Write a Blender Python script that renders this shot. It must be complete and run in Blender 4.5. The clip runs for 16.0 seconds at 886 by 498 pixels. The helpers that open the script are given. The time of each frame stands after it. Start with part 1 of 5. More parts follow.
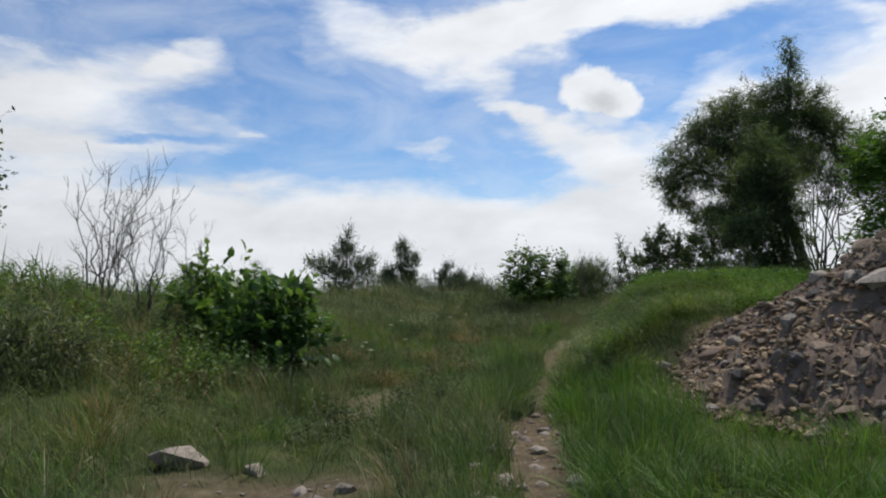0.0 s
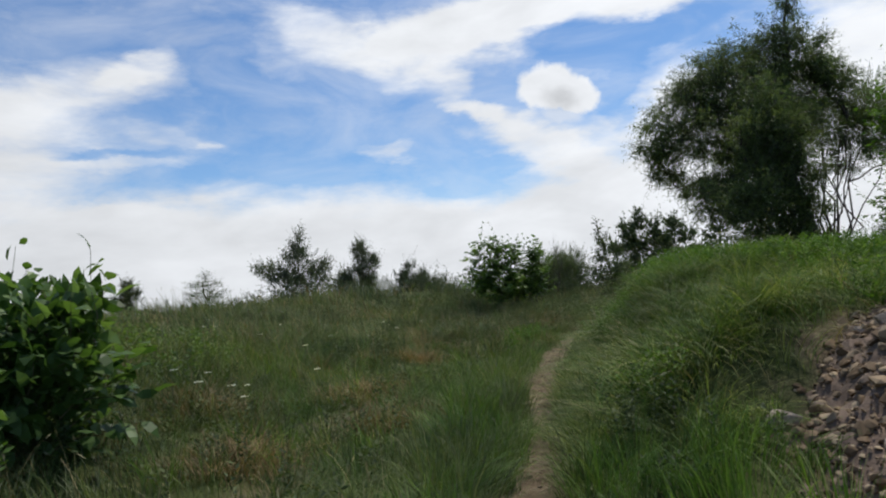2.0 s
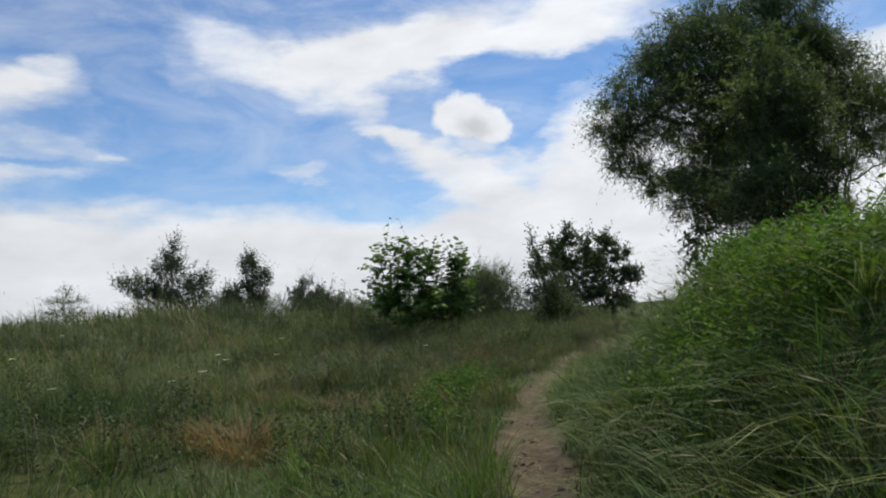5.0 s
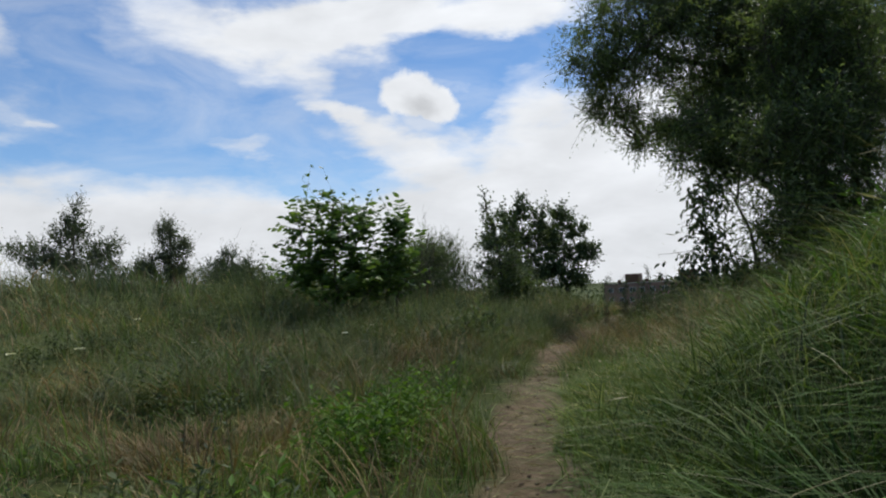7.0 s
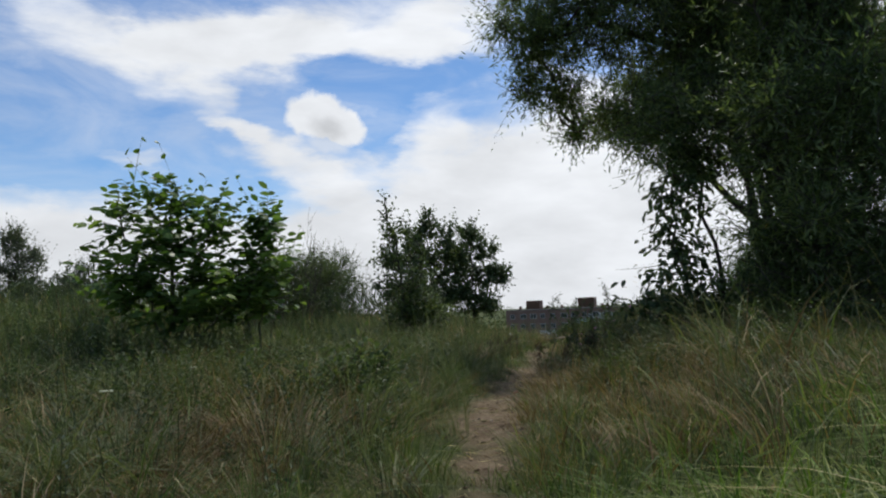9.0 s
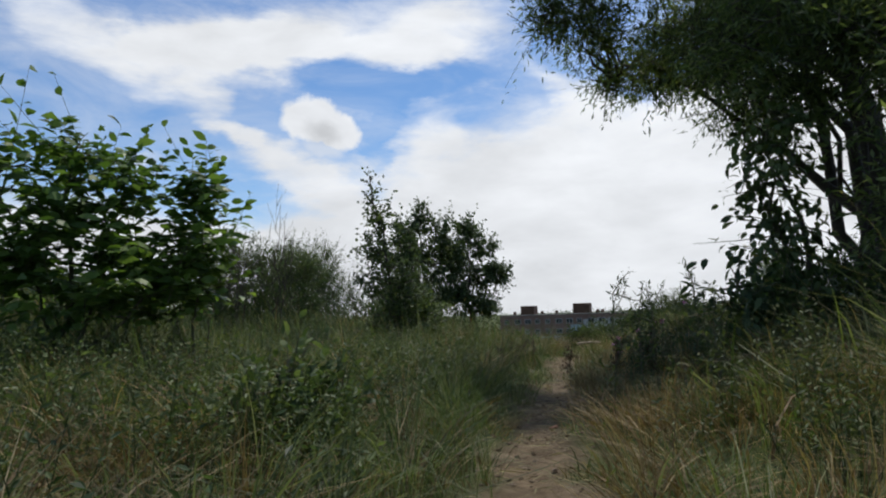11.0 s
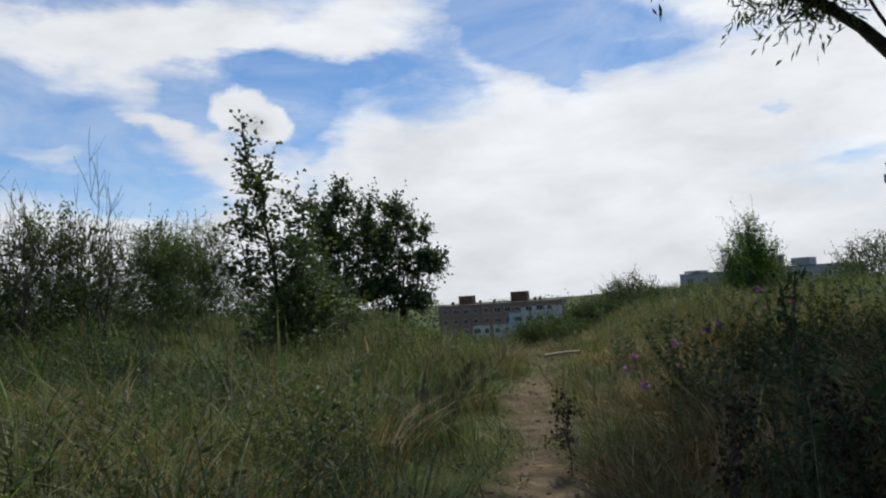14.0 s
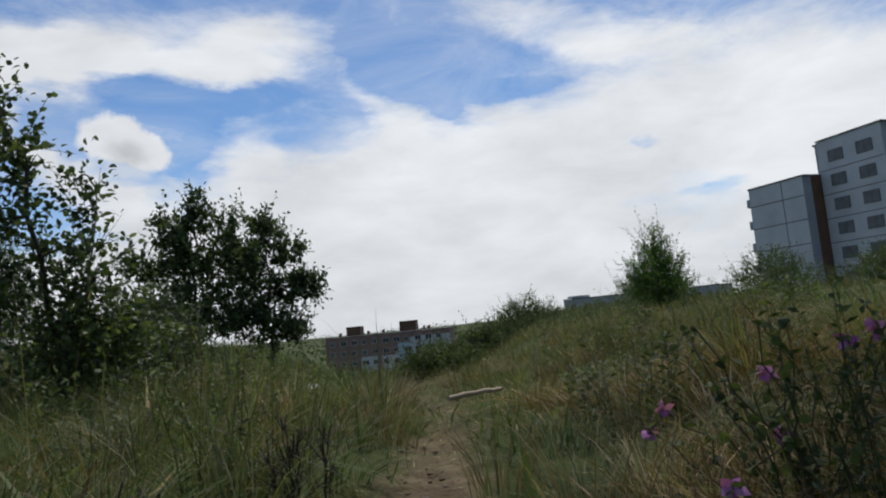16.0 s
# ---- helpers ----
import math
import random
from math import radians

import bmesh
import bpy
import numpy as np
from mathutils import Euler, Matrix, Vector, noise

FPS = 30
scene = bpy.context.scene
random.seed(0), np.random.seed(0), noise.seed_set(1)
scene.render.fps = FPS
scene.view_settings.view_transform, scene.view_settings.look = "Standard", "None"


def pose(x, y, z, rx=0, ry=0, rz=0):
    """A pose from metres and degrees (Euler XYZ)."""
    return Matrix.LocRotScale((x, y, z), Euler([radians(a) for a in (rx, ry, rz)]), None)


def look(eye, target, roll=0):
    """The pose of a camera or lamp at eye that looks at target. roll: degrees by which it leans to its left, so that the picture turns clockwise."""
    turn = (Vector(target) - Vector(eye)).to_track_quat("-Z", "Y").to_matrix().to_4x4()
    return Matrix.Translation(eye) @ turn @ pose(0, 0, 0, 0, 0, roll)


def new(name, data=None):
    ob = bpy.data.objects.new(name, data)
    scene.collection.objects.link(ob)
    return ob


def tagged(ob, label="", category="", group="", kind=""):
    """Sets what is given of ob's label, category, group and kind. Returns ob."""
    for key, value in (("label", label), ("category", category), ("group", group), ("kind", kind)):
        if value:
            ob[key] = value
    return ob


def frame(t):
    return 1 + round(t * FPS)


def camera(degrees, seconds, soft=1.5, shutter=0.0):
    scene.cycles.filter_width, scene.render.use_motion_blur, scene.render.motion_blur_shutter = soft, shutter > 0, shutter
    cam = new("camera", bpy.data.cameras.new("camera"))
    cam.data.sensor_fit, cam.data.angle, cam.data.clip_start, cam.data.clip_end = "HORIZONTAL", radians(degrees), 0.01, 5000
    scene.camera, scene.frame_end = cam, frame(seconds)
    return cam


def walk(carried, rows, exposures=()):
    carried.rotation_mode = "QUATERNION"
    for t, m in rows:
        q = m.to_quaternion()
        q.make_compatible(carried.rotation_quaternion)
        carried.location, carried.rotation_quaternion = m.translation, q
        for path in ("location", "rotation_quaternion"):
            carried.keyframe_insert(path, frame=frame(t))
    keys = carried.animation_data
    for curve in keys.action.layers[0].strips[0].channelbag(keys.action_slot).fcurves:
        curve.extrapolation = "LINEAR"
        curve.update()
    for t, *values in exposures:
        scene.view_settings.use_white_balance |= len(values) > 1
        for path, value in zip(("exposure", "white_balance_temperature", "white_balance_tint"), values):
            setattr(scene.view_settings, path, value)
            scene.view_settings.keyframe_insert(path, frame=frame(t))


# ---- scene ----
cam = camera(65.4, 16.0, soft=2.1)
METRES, EYE, TILT, LEAN, TURN = 22.0, 0.92, 3.8, 2.0, 0.0
ROWS = [
    (0.0, 0.0, 0.0, 0.0, 0.0, 0.0, -0.0),
    (0.5, 0.0041, 0.0406, -0.003, -2.0, 0.27, 4.29),
    (1.0, 0.0097, 0.0782, -0.0051, -2.88, 0.38, 1.49),
    (1.5, 0.0145, 0.116, -0.0083, -4.67, 0.36, 2.08),
    (2.0, 0.0182, 0.1541, -0.0108, -2.74, 0.06, 2.94),
    (2.5, 0.0209, 0.1928, -0.0137, -2.5, -0.17, 2.6),
    (3.0, 0.0259, 0.2317, -0.0162, -4.69, 2.09, 3.25),
    (3.5, 0.0304, 0.2711, -0.0203, -7.22, 1.98, 0.7),
    (6.0, 0.0609, 0.4405, -0.035, -12.02, 1.66, 1.42),
    (6.5, 0.0687, 0.4735, -0.0381, -12.46, 1.14, -1.83),
    (7.0, 0.0763, 0.5093, -0.0408, -14.76, 0.04, 0.3),
    (7.5, 0.0866, 0.5387, -0.0414, -18.0, 0.28, -0.86),
    (8.0, 0.096, 0.5715, -0.0429, -20.67, 0.13, -0.9),
    (8.5, 0.1086, 0.6016, -0.0455, -22.29, 1.8, -0.56),
    (11.0, 0.1572, 0.7187, -0.0575, -23.25, 2.57, -1.41),
    (11.5, 0.1693, 0.7424, -0.0603, -26.04, 2.52, 0.3),
    (12.0, 0.1822, 0.766, -0.0616, -26.98, 1.18, -1.89),
    (12.5, 0.1952, 0.7886, -0.0611, -28.49, 2.02, 0.74),
    (13.0, 0.2082, 0.8087, -0.06, -28.45, 2.01, 0.38),
    (13.5, 0.2192, 0.8291, -0.0607, -28.52, 2.39, -2.15),
    (14.0, 0.232, 0.8498, -0.0606, -28.42, 1.91, 0.12),
    (14.5, 0.2454, 0.8711, -0.0619, -29.8, 3.37, -0.78),
    (15.0, 0.2597, 0.8923, -0.064, -32.45, 4.71, 2.31),
    (15.5, 0.2755, 0.9137, -0.0672, -34.32, 3.53, -0.79),
    (16.0, 0.2922, 0.9363, -0.0697, -37.64, 4.28, 1.43),
]
EXPOSURES = [(0.0, -0.06), (6.0, -0.10), (8.5, -0.11), (12.0, -0.15), (14.0, -0.17), (16.0, -0.28)]
walk(cam, [(t, pose(0, 0, EYE, TILT, LEAN, TURN) @ pose(METRES * x, METRES * y, METRES * z, 90 + pitch, roll, yaw)) for t, x, y, z, yaw, pitch, roll in ROWS], EXPOSURES)

# ---- world and sun ----
SUN_AZ, SUN_EL = 46.0, 63.0
SKY_STRENGTH, CLOUD_LIGHT, SUN_STRENGTH = 0.115, 1.0, 3.8

# clouds and blue gaps: azimuth, elevation, half width, half height (degrees), turn, weight
CLOUDS_LEFT = [
    (-25.5, 16.5, 9.3, 2.0, 15, 0.9), (-31.4, 13.5, 11.0, 2.5, 6, 0.95), (-20.3, 18.8, 4.2, 1.1, 22, 0.75), (-32.2, 18.5, 3.5, 0.5, -16, 0.4),
    (-17.2, 13.8, 3.9, 0.7, -18, 0.35), (-10.1, 15.5, 1.3, 0.5, 10, 0.4), (-15.0, 13.0, 1.0, 0.3, 1, 0.35), (-0.9, 12.0, 4.0, 1.2, 3, 1.05),
    (-21.0, 12.0, 7.1, 0.6, -2, 0.5),
]
CLOUDS_EDGE = [
    (-29.5, 11.4, 8.5, 1.7, 0, 0.8), (-33.5, 16.0, 7.0, 2.4, 10, 0.6),
]
CLOUDS_HIGH = [
    (-6.9, 21.6, 4.3, 2.0, -30, 0.7), (1.7, 20.0, 5.7, 2.3, -3, 1.0), (8.4, 21.2, 7.1, 2.0, 3, 0.9), (4.9, 17.0, 2.0, 2.7, 6, 0.75),
    (6.9, 14.6, 2.6, 1.0, -12, 1.5), (17.1, 21.8, 9.9, 1.3, -9, 0.9), (12.3, 11.7, 5.7, 2.0, -23, 1.25), (9.9, 13.7, 1.9, 1.1, -5, 0.4),
    (6.1, 21.2, 9.5, 2.2, -3, 0.9), (12.5, 22.8, 15.1, 2.5, 7, 0.95), (23.6, 22.2, 6.2, 2.7, 10, 1.0), (-0.9, 19.2, 5.2, 2.5, -15, 0.6),
]
CLOUDS_RIGHT = [
    (23.1, 14.5, 2.9, 2.8, -62, 0.7), (34.3, 17.9, 4.3, 2.0, -41, 0.85), (25.7, 11.2, 9.0, 4.2, -3, 0.9), (40.0, 12.8, 15.4, 4.3, -6, 1.2),
    (32.5, 6.1, 23.5, 5.2, -4, 1.4), (63.5, 15.8, 14.2, 6.2, -13, 1.1), (51.1, 22.2, 11.8, 2.2, -18, 0.9), (54.6, 13.1, 20.7, 4.9, -9, 1.1),
    (23.9, 19.0, 2.4, 0.8, -27, 0.4), (70.1, 8.1, 10.2, 11.6, -11, 1.0), (44.6, 6.5, 28.2, 6.1, -6, 1.3),
]
BANK = [
    (-31.4, 7.2, 16.4, 3.7, -2, 1.5), (-17.3, 6.5, 11.7, 3.2, 0, 1.4), (-3.6, 6.1, 9.4, 3.4, -2, 1.4), (6.2, 4.5, 8.4, 3.3, 2, 1.4),
    (14.4, 5.7, 6.4, 3.6, 10, 1.4), (-13.8, 2.8, 41.1, 3.4, -1, 1.5), (22.4, 4.5, 8.6, 4.7, -4, 1.3),
]
GAPS_LEFT = [
    (-14.0, 18.5, 2.9, 3.5, 2, 0.8), (-7.1, 14.0, 8.0, 3.4, -13, 0.85), (-24.2, 21.0, 11.2, 1.5, 7, 0.6), (-8.2, 10.8, 11.3, 1.2, -3, 0.75),
    (-22.9, 12.7, 4.6, 0.4, 3, 0.5), (5.0, 8.8, 2.7, 0.7, 2, 0.9), (-0.5, 15.0, 3.8, 2.3, -22, 0.5), (3.2, 11.6, 3.3, 1.4, -18, 0.5),
]
GAPS_RIGHT = [
    (15.1, 18.9, 4.8, 1.7, -17, 1.1), (10.0, 16.6, 1.3, 1.3, -5, 0.6), (18.5, 13.1, 1.4, 1.6, 3, 0.7), (34.6, 21.6, 4.8, 2.8, -44, 1.3),
    (44.6, 18.4, 6.0, 1.0, -1, 0.9), (39.7, 17.5, 1.9, 1.1, -7, 0.9), (21.0, 18.8, 7.1, 1.3, 3, 1.0), (18.7, 15.8, 1.5, 2.3, 9, 0.7),
    (29.7, 14.0, 2.9, 1.2, -34, 0.35), (60.3, 8.2, 2.6, 0.7, 3, 0.7), (55.1, 12.8, 1.0, 0.5, -9, 0.7), (7.7, 10.4, 3.9, 0.9, 5, 0.6),
]
HIGH_VEIL = [(10, 60, 70, 22, 0, 0.55), (20, -1, 130, 4.5, 0, 1.6)]


def build_world():
    w = bpy.data.worlds.new("summer_sky")
    scene.world = w
    w.use_nodes = True
    nt = w.node_tree
    nt.nodes.clear()
    N, L = nt.nodes.new, nt.links.new

    def math_(op, a, b=None, clamp=False):
        n = N("ShaderNodeMath")
        n.operation, n.use_clamp = op, clamp
        for k, v in enumerate((a, b)):
            if v is None:
                continue
            if isinstance(v, (int, float)):
                n.inputs[k].default_value = v
            else:
                L(v, n.inputs[k])
        return n.outputs[0]

    tc = N("ShaderNodeTexCoord")
    sep = N("ShaderNodeSeparateXYZ")
    L(tc.outputs["Generated"], sep.inputs[0])
    az = math_("MULTIPLY", math_("ARCTAN2", sep.outputs[0], sep.outputs[1]), 57.2958)
    el = math_("MULTIPLY", math_("ARCSINE", sep.outputs[2]), 57.2958)

    def noise_(scale, detail, rough, vec=None, dist=0.0):
        n = N("ShaderNodeTexNoise")
        n.inputs["Scale"].default_value, n.inputs["Detail"].default_value = scale, detail
        n.inputs["Roughness"].default_value, n.inputs["Distortion"].default_value = rough, dist
        L(vec or tc.outputs["Generated"], n.inputs["Vector"])
        return n

    stretch = N("ShaderNodeMapping")
    stretch.inputs["Scale"].default_value = (1, 1, 2.6)
    L(tc.outputs["Generated"], stretch.inputs[0])
    warp = noise_(7.0, 5, 0.6, stretch.outputs[0])
    wsep = N("ShaderNodeSeparateXYZ")
    L(warp.outputs["Color"], wsep.inputs[0])
    az2 = math_("ADD", az, math_("MULTIPLY", math_("SUBTRACT", wsep.outputs[0], 0.5), 7.0))
    el2 = math_("ADD", el, math_("MULTIPLY", math_("SUBTRACT", wsep.outputs[1], 0.5), 3.6))
    flat = N("ShaderNodeCombineXYZ")
    L(az2, flat.inputs[0]), L(el2, flat.inputs[1])

    def soft(a, e, ra, re, turn, weight, vec, core=0.35):
        m = N("ShaderNodeMapping")
        m.vector_type = "TEXTURE"
        m.inputs["Location"].default_value = (a, e, 0)
        m.inputs["Rotation"].default_value = (0, 0, radians(turn))
        m.inputs["Scale"].default_value = (ra, re, 1)
        L(vec, m.inputs[0])
        ln = N("ShaderNodeVectorMath")
        ln.operation = "LENGTH"
        L(m.outputs[0], ln.inputs[0])
        r = N("ShaderNodeMapRange")
        r.interpolation_type = "SMOOTHSTEP"
        r.inputs["From Min"].default_value, r.inputs["From Max"].default_value = 1.25, core
        r.inputs["To Min"].default_value, r.inputs["To Max"].default_value = 0, weight
        L(ln.outputs["Value"], r.inputs["Value"])
        return r.outputs[0]

    total = None
    for row in CLOUDS_LEFT + CLOUDS_EDGE + CLOUDS_HIGH + CLOUDS_RIGHT + BANK + HIGH_VEIL:
        v = soft(*row, flat.outputs[0])
        total = v if total is None else math_("ADD", total, v)
    for row in GAPS_LEFT + GAPS_RIGHT:
        total = math_("SUBTRACT", total, soft(*row, flat.outputs[0]))
    fine = noise_(9.0, 9, 0.62, stretch.outputs[0], 0.3)
    total = math_("ADD", total, math_("MULTIPLY", math_("SUBTRACT", fine.outputs["Fac"], 0.5), 2.3))
    cover = N("ShaderNodeMapRange")
    cover.interpolation_type = "SMOOTHSTEP"
    cover.inputs["From Min"].default_value, cover.inputs["From Max"].default_value = -0.46, 1.58
    L(total, cover.inputs["Value"])
    # the one heaped cloud, with a firmer rim and a grey belly
    lump = noise_(38.0, 4, 0.55)
    lsep = N("ShaderNodeSeparateXYZ")
    L(lump.outputs["Color"], lsep.inputs[0])
    az3 = math_("ADD", az, math_("MULTIPLY", math_("SUBTRACT", lsep.outputs[0], 0.5), 1.6))
    el3 = math_("ADD", el, math_("MULTIPLY", math_("SUBTRACT", lsep.outputs[1], 0.5), 1.4))
    flat3 = N("ShaderNodeCombineXYZ")
    L(az3, flat3.inputs[0]), L(el3, flat3.inputs[1])
    heap = math_("MAXIMUM", soft(12.9, 15.9, 2.5, 1.75, -4, 1.0, flat3.outputs[0], 0.85), soft(14.9, 15.0, 1.9, 1.45, -10, 1.0, flat3.outputs[0], 0.8))
    heap = math_("MAXIMUM", heap, soft(13.6, 13.6, 2.6, 1.0, -10, 0.7, flat3.outputs[0], 0.3))
    belly = soft(13.8, 15.0, 1.7, 1.1, -10, 0.22, flat3.outputs[0], 0.1)
    veil = N("ShaderNodeMapRange")
    veil.inputs["From Min"].default_value, veil.inputs["From Max"].default_value = 0.40, 0.75
    veil.inputs["To Max"].default_value = 0.38
    L(noise_(5.0, 8, 0.62, stretch.outputs[0], 0.6).outputs["Fac"], veil.inputs["Value"])
    full = math_("MAXIMUM", math_("MAXIMUM", cover.outputs[0], veil.outputs[0]), heap, True)
    # cloud brightness: brighter to the sun's side, greyer where thick and low
    shade = noise_(6.0, 6, 0.55, stretch.outputs[0], 0.2)
    bright = N("ShaderNodeMapRange")
    bright.inputs["From Min"].default_value, bright.inputs["From Max"].default_value = 0.3, 0.7
    bright.inputs["To Min"].default_value, bright.inputs["To Max"].default_value = 0.82, 1.04
    L(shade.outputs["Fac"], bright.inputs["Value"])
    dot = N("ShaderNodeVectorMath")
    dot.operation = "DOT_PRODUCT"
    a, e = radians(SUN_AZ), radians(SUN_EL)
    dot.inputs[1].default_value = (math.sin(a) * math.cos(e), math.cos(a) * math.cos(e), math.sin(e))
    L(tc.outputs["Generated"], dot.inputs[0])
    glow = N("ShaderNodeMapRange")
    glow.inputs["From Min"].default_value, glow.inputs["From Max"].default_value = 0.2, 0.75
    glow.inputs["To Min"].default_value, glow.inputs["To Max"].default_value = 0.84, 1.08
    L(dot.outputs["Value"], glow.inputs["Value"])
    lit = math_("MULTIPLY", math_("MULTIPLY", math_("SUBTRACT", bright.outputs[0], belly), glow.outputs[0]), CLOUD_LIGHT)
    col = N("ShaderNodeCombineColor")
    L(math_("MULTIPLY", lit, 0.955), col.inputs[0]), L(math_("MULTIPLY", lit, 0.985), col.inputs[1]), L(math_("MULTIPLY", lit, 1.03), col.inputs[2])
    sky = N("ShaderNodeTexSky")
    sky.sky_type, sky.sun_disc = "NISHITA", False
    sky.sun_elevation, sky.sun_rotation = radians(SUN_EL), radians(SUN_AZ)
    sky.air_density, sky.dust_density, sky.ozone_density = 1.0, 0.1, 4.0
    gain = N("ShaderNodeVectorMath")
    gain.operation = "SCALE"
    gain.inputs["Scale"].default_value = SKY_STRENGTH
    L(sky.outputs[0], gain.inputs[0])
    tint = N("ShaderNodeMix")
    tint.data_type, tint.blend_type = "RGBA", "MULTIPLY"
    tint.inputs[0].default_value, tint.inputs[7].default_value = 1.0, (0.86, 1.0, 1.12, 1)
    L(gain.outputs[0], tint.inputs[6])
    gain = tint
    mix = N("ShaderNodeMix")
    mix.data_type = "RGBA"
    L(full, mix.inputs[0]), L(gain.outputs[2], mix.inputs[6]), L(col.outputs[0], mix.inputs[7])
    bg, out = N("ShaderNodeBackground"), N("ShaderNodeOutputWorld")
    L(mix.outputs[2], bg.inputs[0]), L(bg.outputs[0], out.inputs[0])


build_world()
sun = new("sun", bpy.data.lights.new("sun", "SUN"))
sun.data.energy, sun.data.angle, sun.data.color = SUN_STRENGTH, radians(1.5), (1.0, 0.95, 0.87)
_a, _e = radians(SUN_AZ), radians(SUN_EL)
sun.matrix_world = look(Vector((math.sin(_a) * math.cos(_e), math.cos(_a) * math.cos(_e), math.sin(_e))) * 60, (0, 0, 0))


# ---- materials ----
def material(name):
    m = bpy.data.materials.new(name)
    m.use_nodes = True
    return m, m.node_tree, m.node_tree.nodes["Principled BSDF"], m.node_tree.nodes["Material Output"]


def ramp(nt, fac, stops):
    r = nt.nodes.new("ShaderNodeValToRGB")
    while len(r.color_ramp.elements) < len(stops):
        r.color_ramp.elements.new(0.5)
    for e, (p, c) in zip(r.color_ramp.elements, stops):
        e.position, e.color = p, (*c, 1)
    nt.links.new(fac, r.inputs[0])
    return r.outputs[0]


def noise_node(nt, scale, detail=4, rough=0.55, vec=None):
    n = nt.nodes.new("ShaderNodeTexNoise")
    n.inputs["Scale"].default_value, n.inputs["Detail"].default_value, n.inputs["Roughness"].default_value = scale, detail, rough
    if vec is None:
        g = nt.nodes.new("ShaderNodeNewGeometry")
        vec = g.outputs["Position"]
    nt.links.new(vec, n.inputs["Vector"])
    return n.outputs["Fac"]


def mixed(nt, fac, a, b, mode="MIX"):
    m = nt.nodes.new("ShaderNodeMix")
    m.data_type, m.blend_type = "RGBA", mode
    for k, v in ((0, fac), (6, a), (7, b)):
        if isinstance(v, (int, float)):
            m.inputs[k].default_value = v
        elif isinstance(v, tuple):
            m.inputs[k].default_value = (*v, 1)
        else:
            nt.links.new(v, m.inputs[k])
    return m.outputs[2]


def bump(nt, bsdf, height, strength=0.5, dist=0.02):
    b = nt.nodes.new("ShaderNodeBump")
    b.inputs["Strength"].default_value, b.inputs["Distance"].default_value = strength, dist
    nt.links.new(height, b.inputs["Height"])
    nt.links.new(b.outputs[0], bsdf.inputs["Normal"])


def leaf_material(name, dark, mid, light, through_=0.35, rough=0.6, patch=0.6, gloss=0.18):
    """Foliage: each leaf or blade its own shade, patches of the stand lighter or drier."""
    m, nt, bsdf, out = material(name)
    g = nt.nodes.new("ShaderNodeNewGeometry")
    own = ramp(nt, g.outputs["Random Per Island"], [(0.0, dark), (0.5, mid), (1.0, light)])
    wide = ramp(nt, noise_node(nt, patch, 3), [(0.32, (0.64, 0.72, 0.74)), (0.68, (1.34, 1.24, 0.98))])
    close = ramp(nt, noise_node(nt, patch * 4.5, 2), [(0.34, (0.78, 0.80, 0.82)), (0.66, (1.22, 1.2, 1.15))])
    col = mixed(nt, 1.0, mixed(nt, 1.0, own, wide, "MULTIPLY"), close, "MULTIPLY")
    nt.links.new(col, bsdf.inputs["Base Color"])
    bsdf.inputs["Roughness"].default_value = rough
    bsdf.inputs["Specular IOR Level"].default_value = gloss
    t = nt.nodes.new("ShaderNodeBsdfTranslucent")
    nt.links.new(mixed(nt, 1.0, col, (1.15, 1.25, 0.6), "MULTIPLY"), t.inputs[0])
    mx = nt.nodes.new("ShaderNodeMixShader")
    mx.inputs[0].default_value = through_
    nt.links.new(bsdf.outputs[0], mx.inputs[1]), nt.links.new(t.outputs[0], mx.inputs[2])
    nt.links.new(mx.outputs[0], out.inputs[0])
    return m


def solid(name, a, b, scale=8.0, rough=0.85, bumpy=0.3, per_object=0.0):
    m, nt, bsdf, out = material(name)
    tc = nt.nodes.new("ShaderNodeTexCoord")
    n1 = noise_node(nt, scale, 6, 0.65, tc.outputs["Object"])
    col = ramp(nt, n1, [(0.3, a), (0.7, b)])
    if per_object:
        oi = nt.nodes.new("ShaderNodeObjectInfo")
        lo, hi = 1 - per_object, 1 + per_object
        col = mixed(nt, 1.0, col, ramp(nt, oi.outputs["Random"], [(0, (lo, lo, lo)), (1, (hi, hi, hi))]), "MULTIPLY")
    nt.links.new(col, bsdf.inputs["Base Color"])
    bsdf.inputs["Roughness"].default_value = rough
    bump(nt, bsdf, noise_node(nt, scale * 6, 5, 0.7, tc.outputs["Object"]), bumpy, 0.01)
    return m


def ground_material():
    m, nt, bsdf, out = material("soil_and_turf")
    at = nt.nodes.new("ShaderNodeAttribute")
    at.attribute_name = "bare"
    turf = ramp(nt, noise_node(nt, 1.3, 7, 0.65), [(0.3, (0.030, 0.045, 0.014)), (0.55, (0.060, 0.075, 0.024)), (0.75, (0.115, 0.095, 0.042))])
    earth = ramp(nt, noise_node(nt, 9.0, 8, 0.7), [(0.25, (0.064, 0.046, 0.029)), (0.5, (0.142, 0.108, 0.070)), (0.75, (0.27, 0.215, 0.148))])
    big = ramp(nt, noise_node(nt, 0.9, 3), [(0.3, (0.8, 0.8, 0.8)), (0.7, (1.12, 1.08, 1.05))])
    earth = mixed(nt, 1.0, earth, big, "MULTIPLY")
    nt.links.new(mixed(nt, at.outputs["Fac"], turf, earth), bsdf.inputs["Base Color"])
    bsdf.inputs["Roughness"].default_value, bsdf.inputs["Specular IOR Level"].default_value = 0.95, 0.1
    bump(nt, bsdf, noise_node(nt, 28.0, 8, 0.7), 0.8, 0.03)
    return m


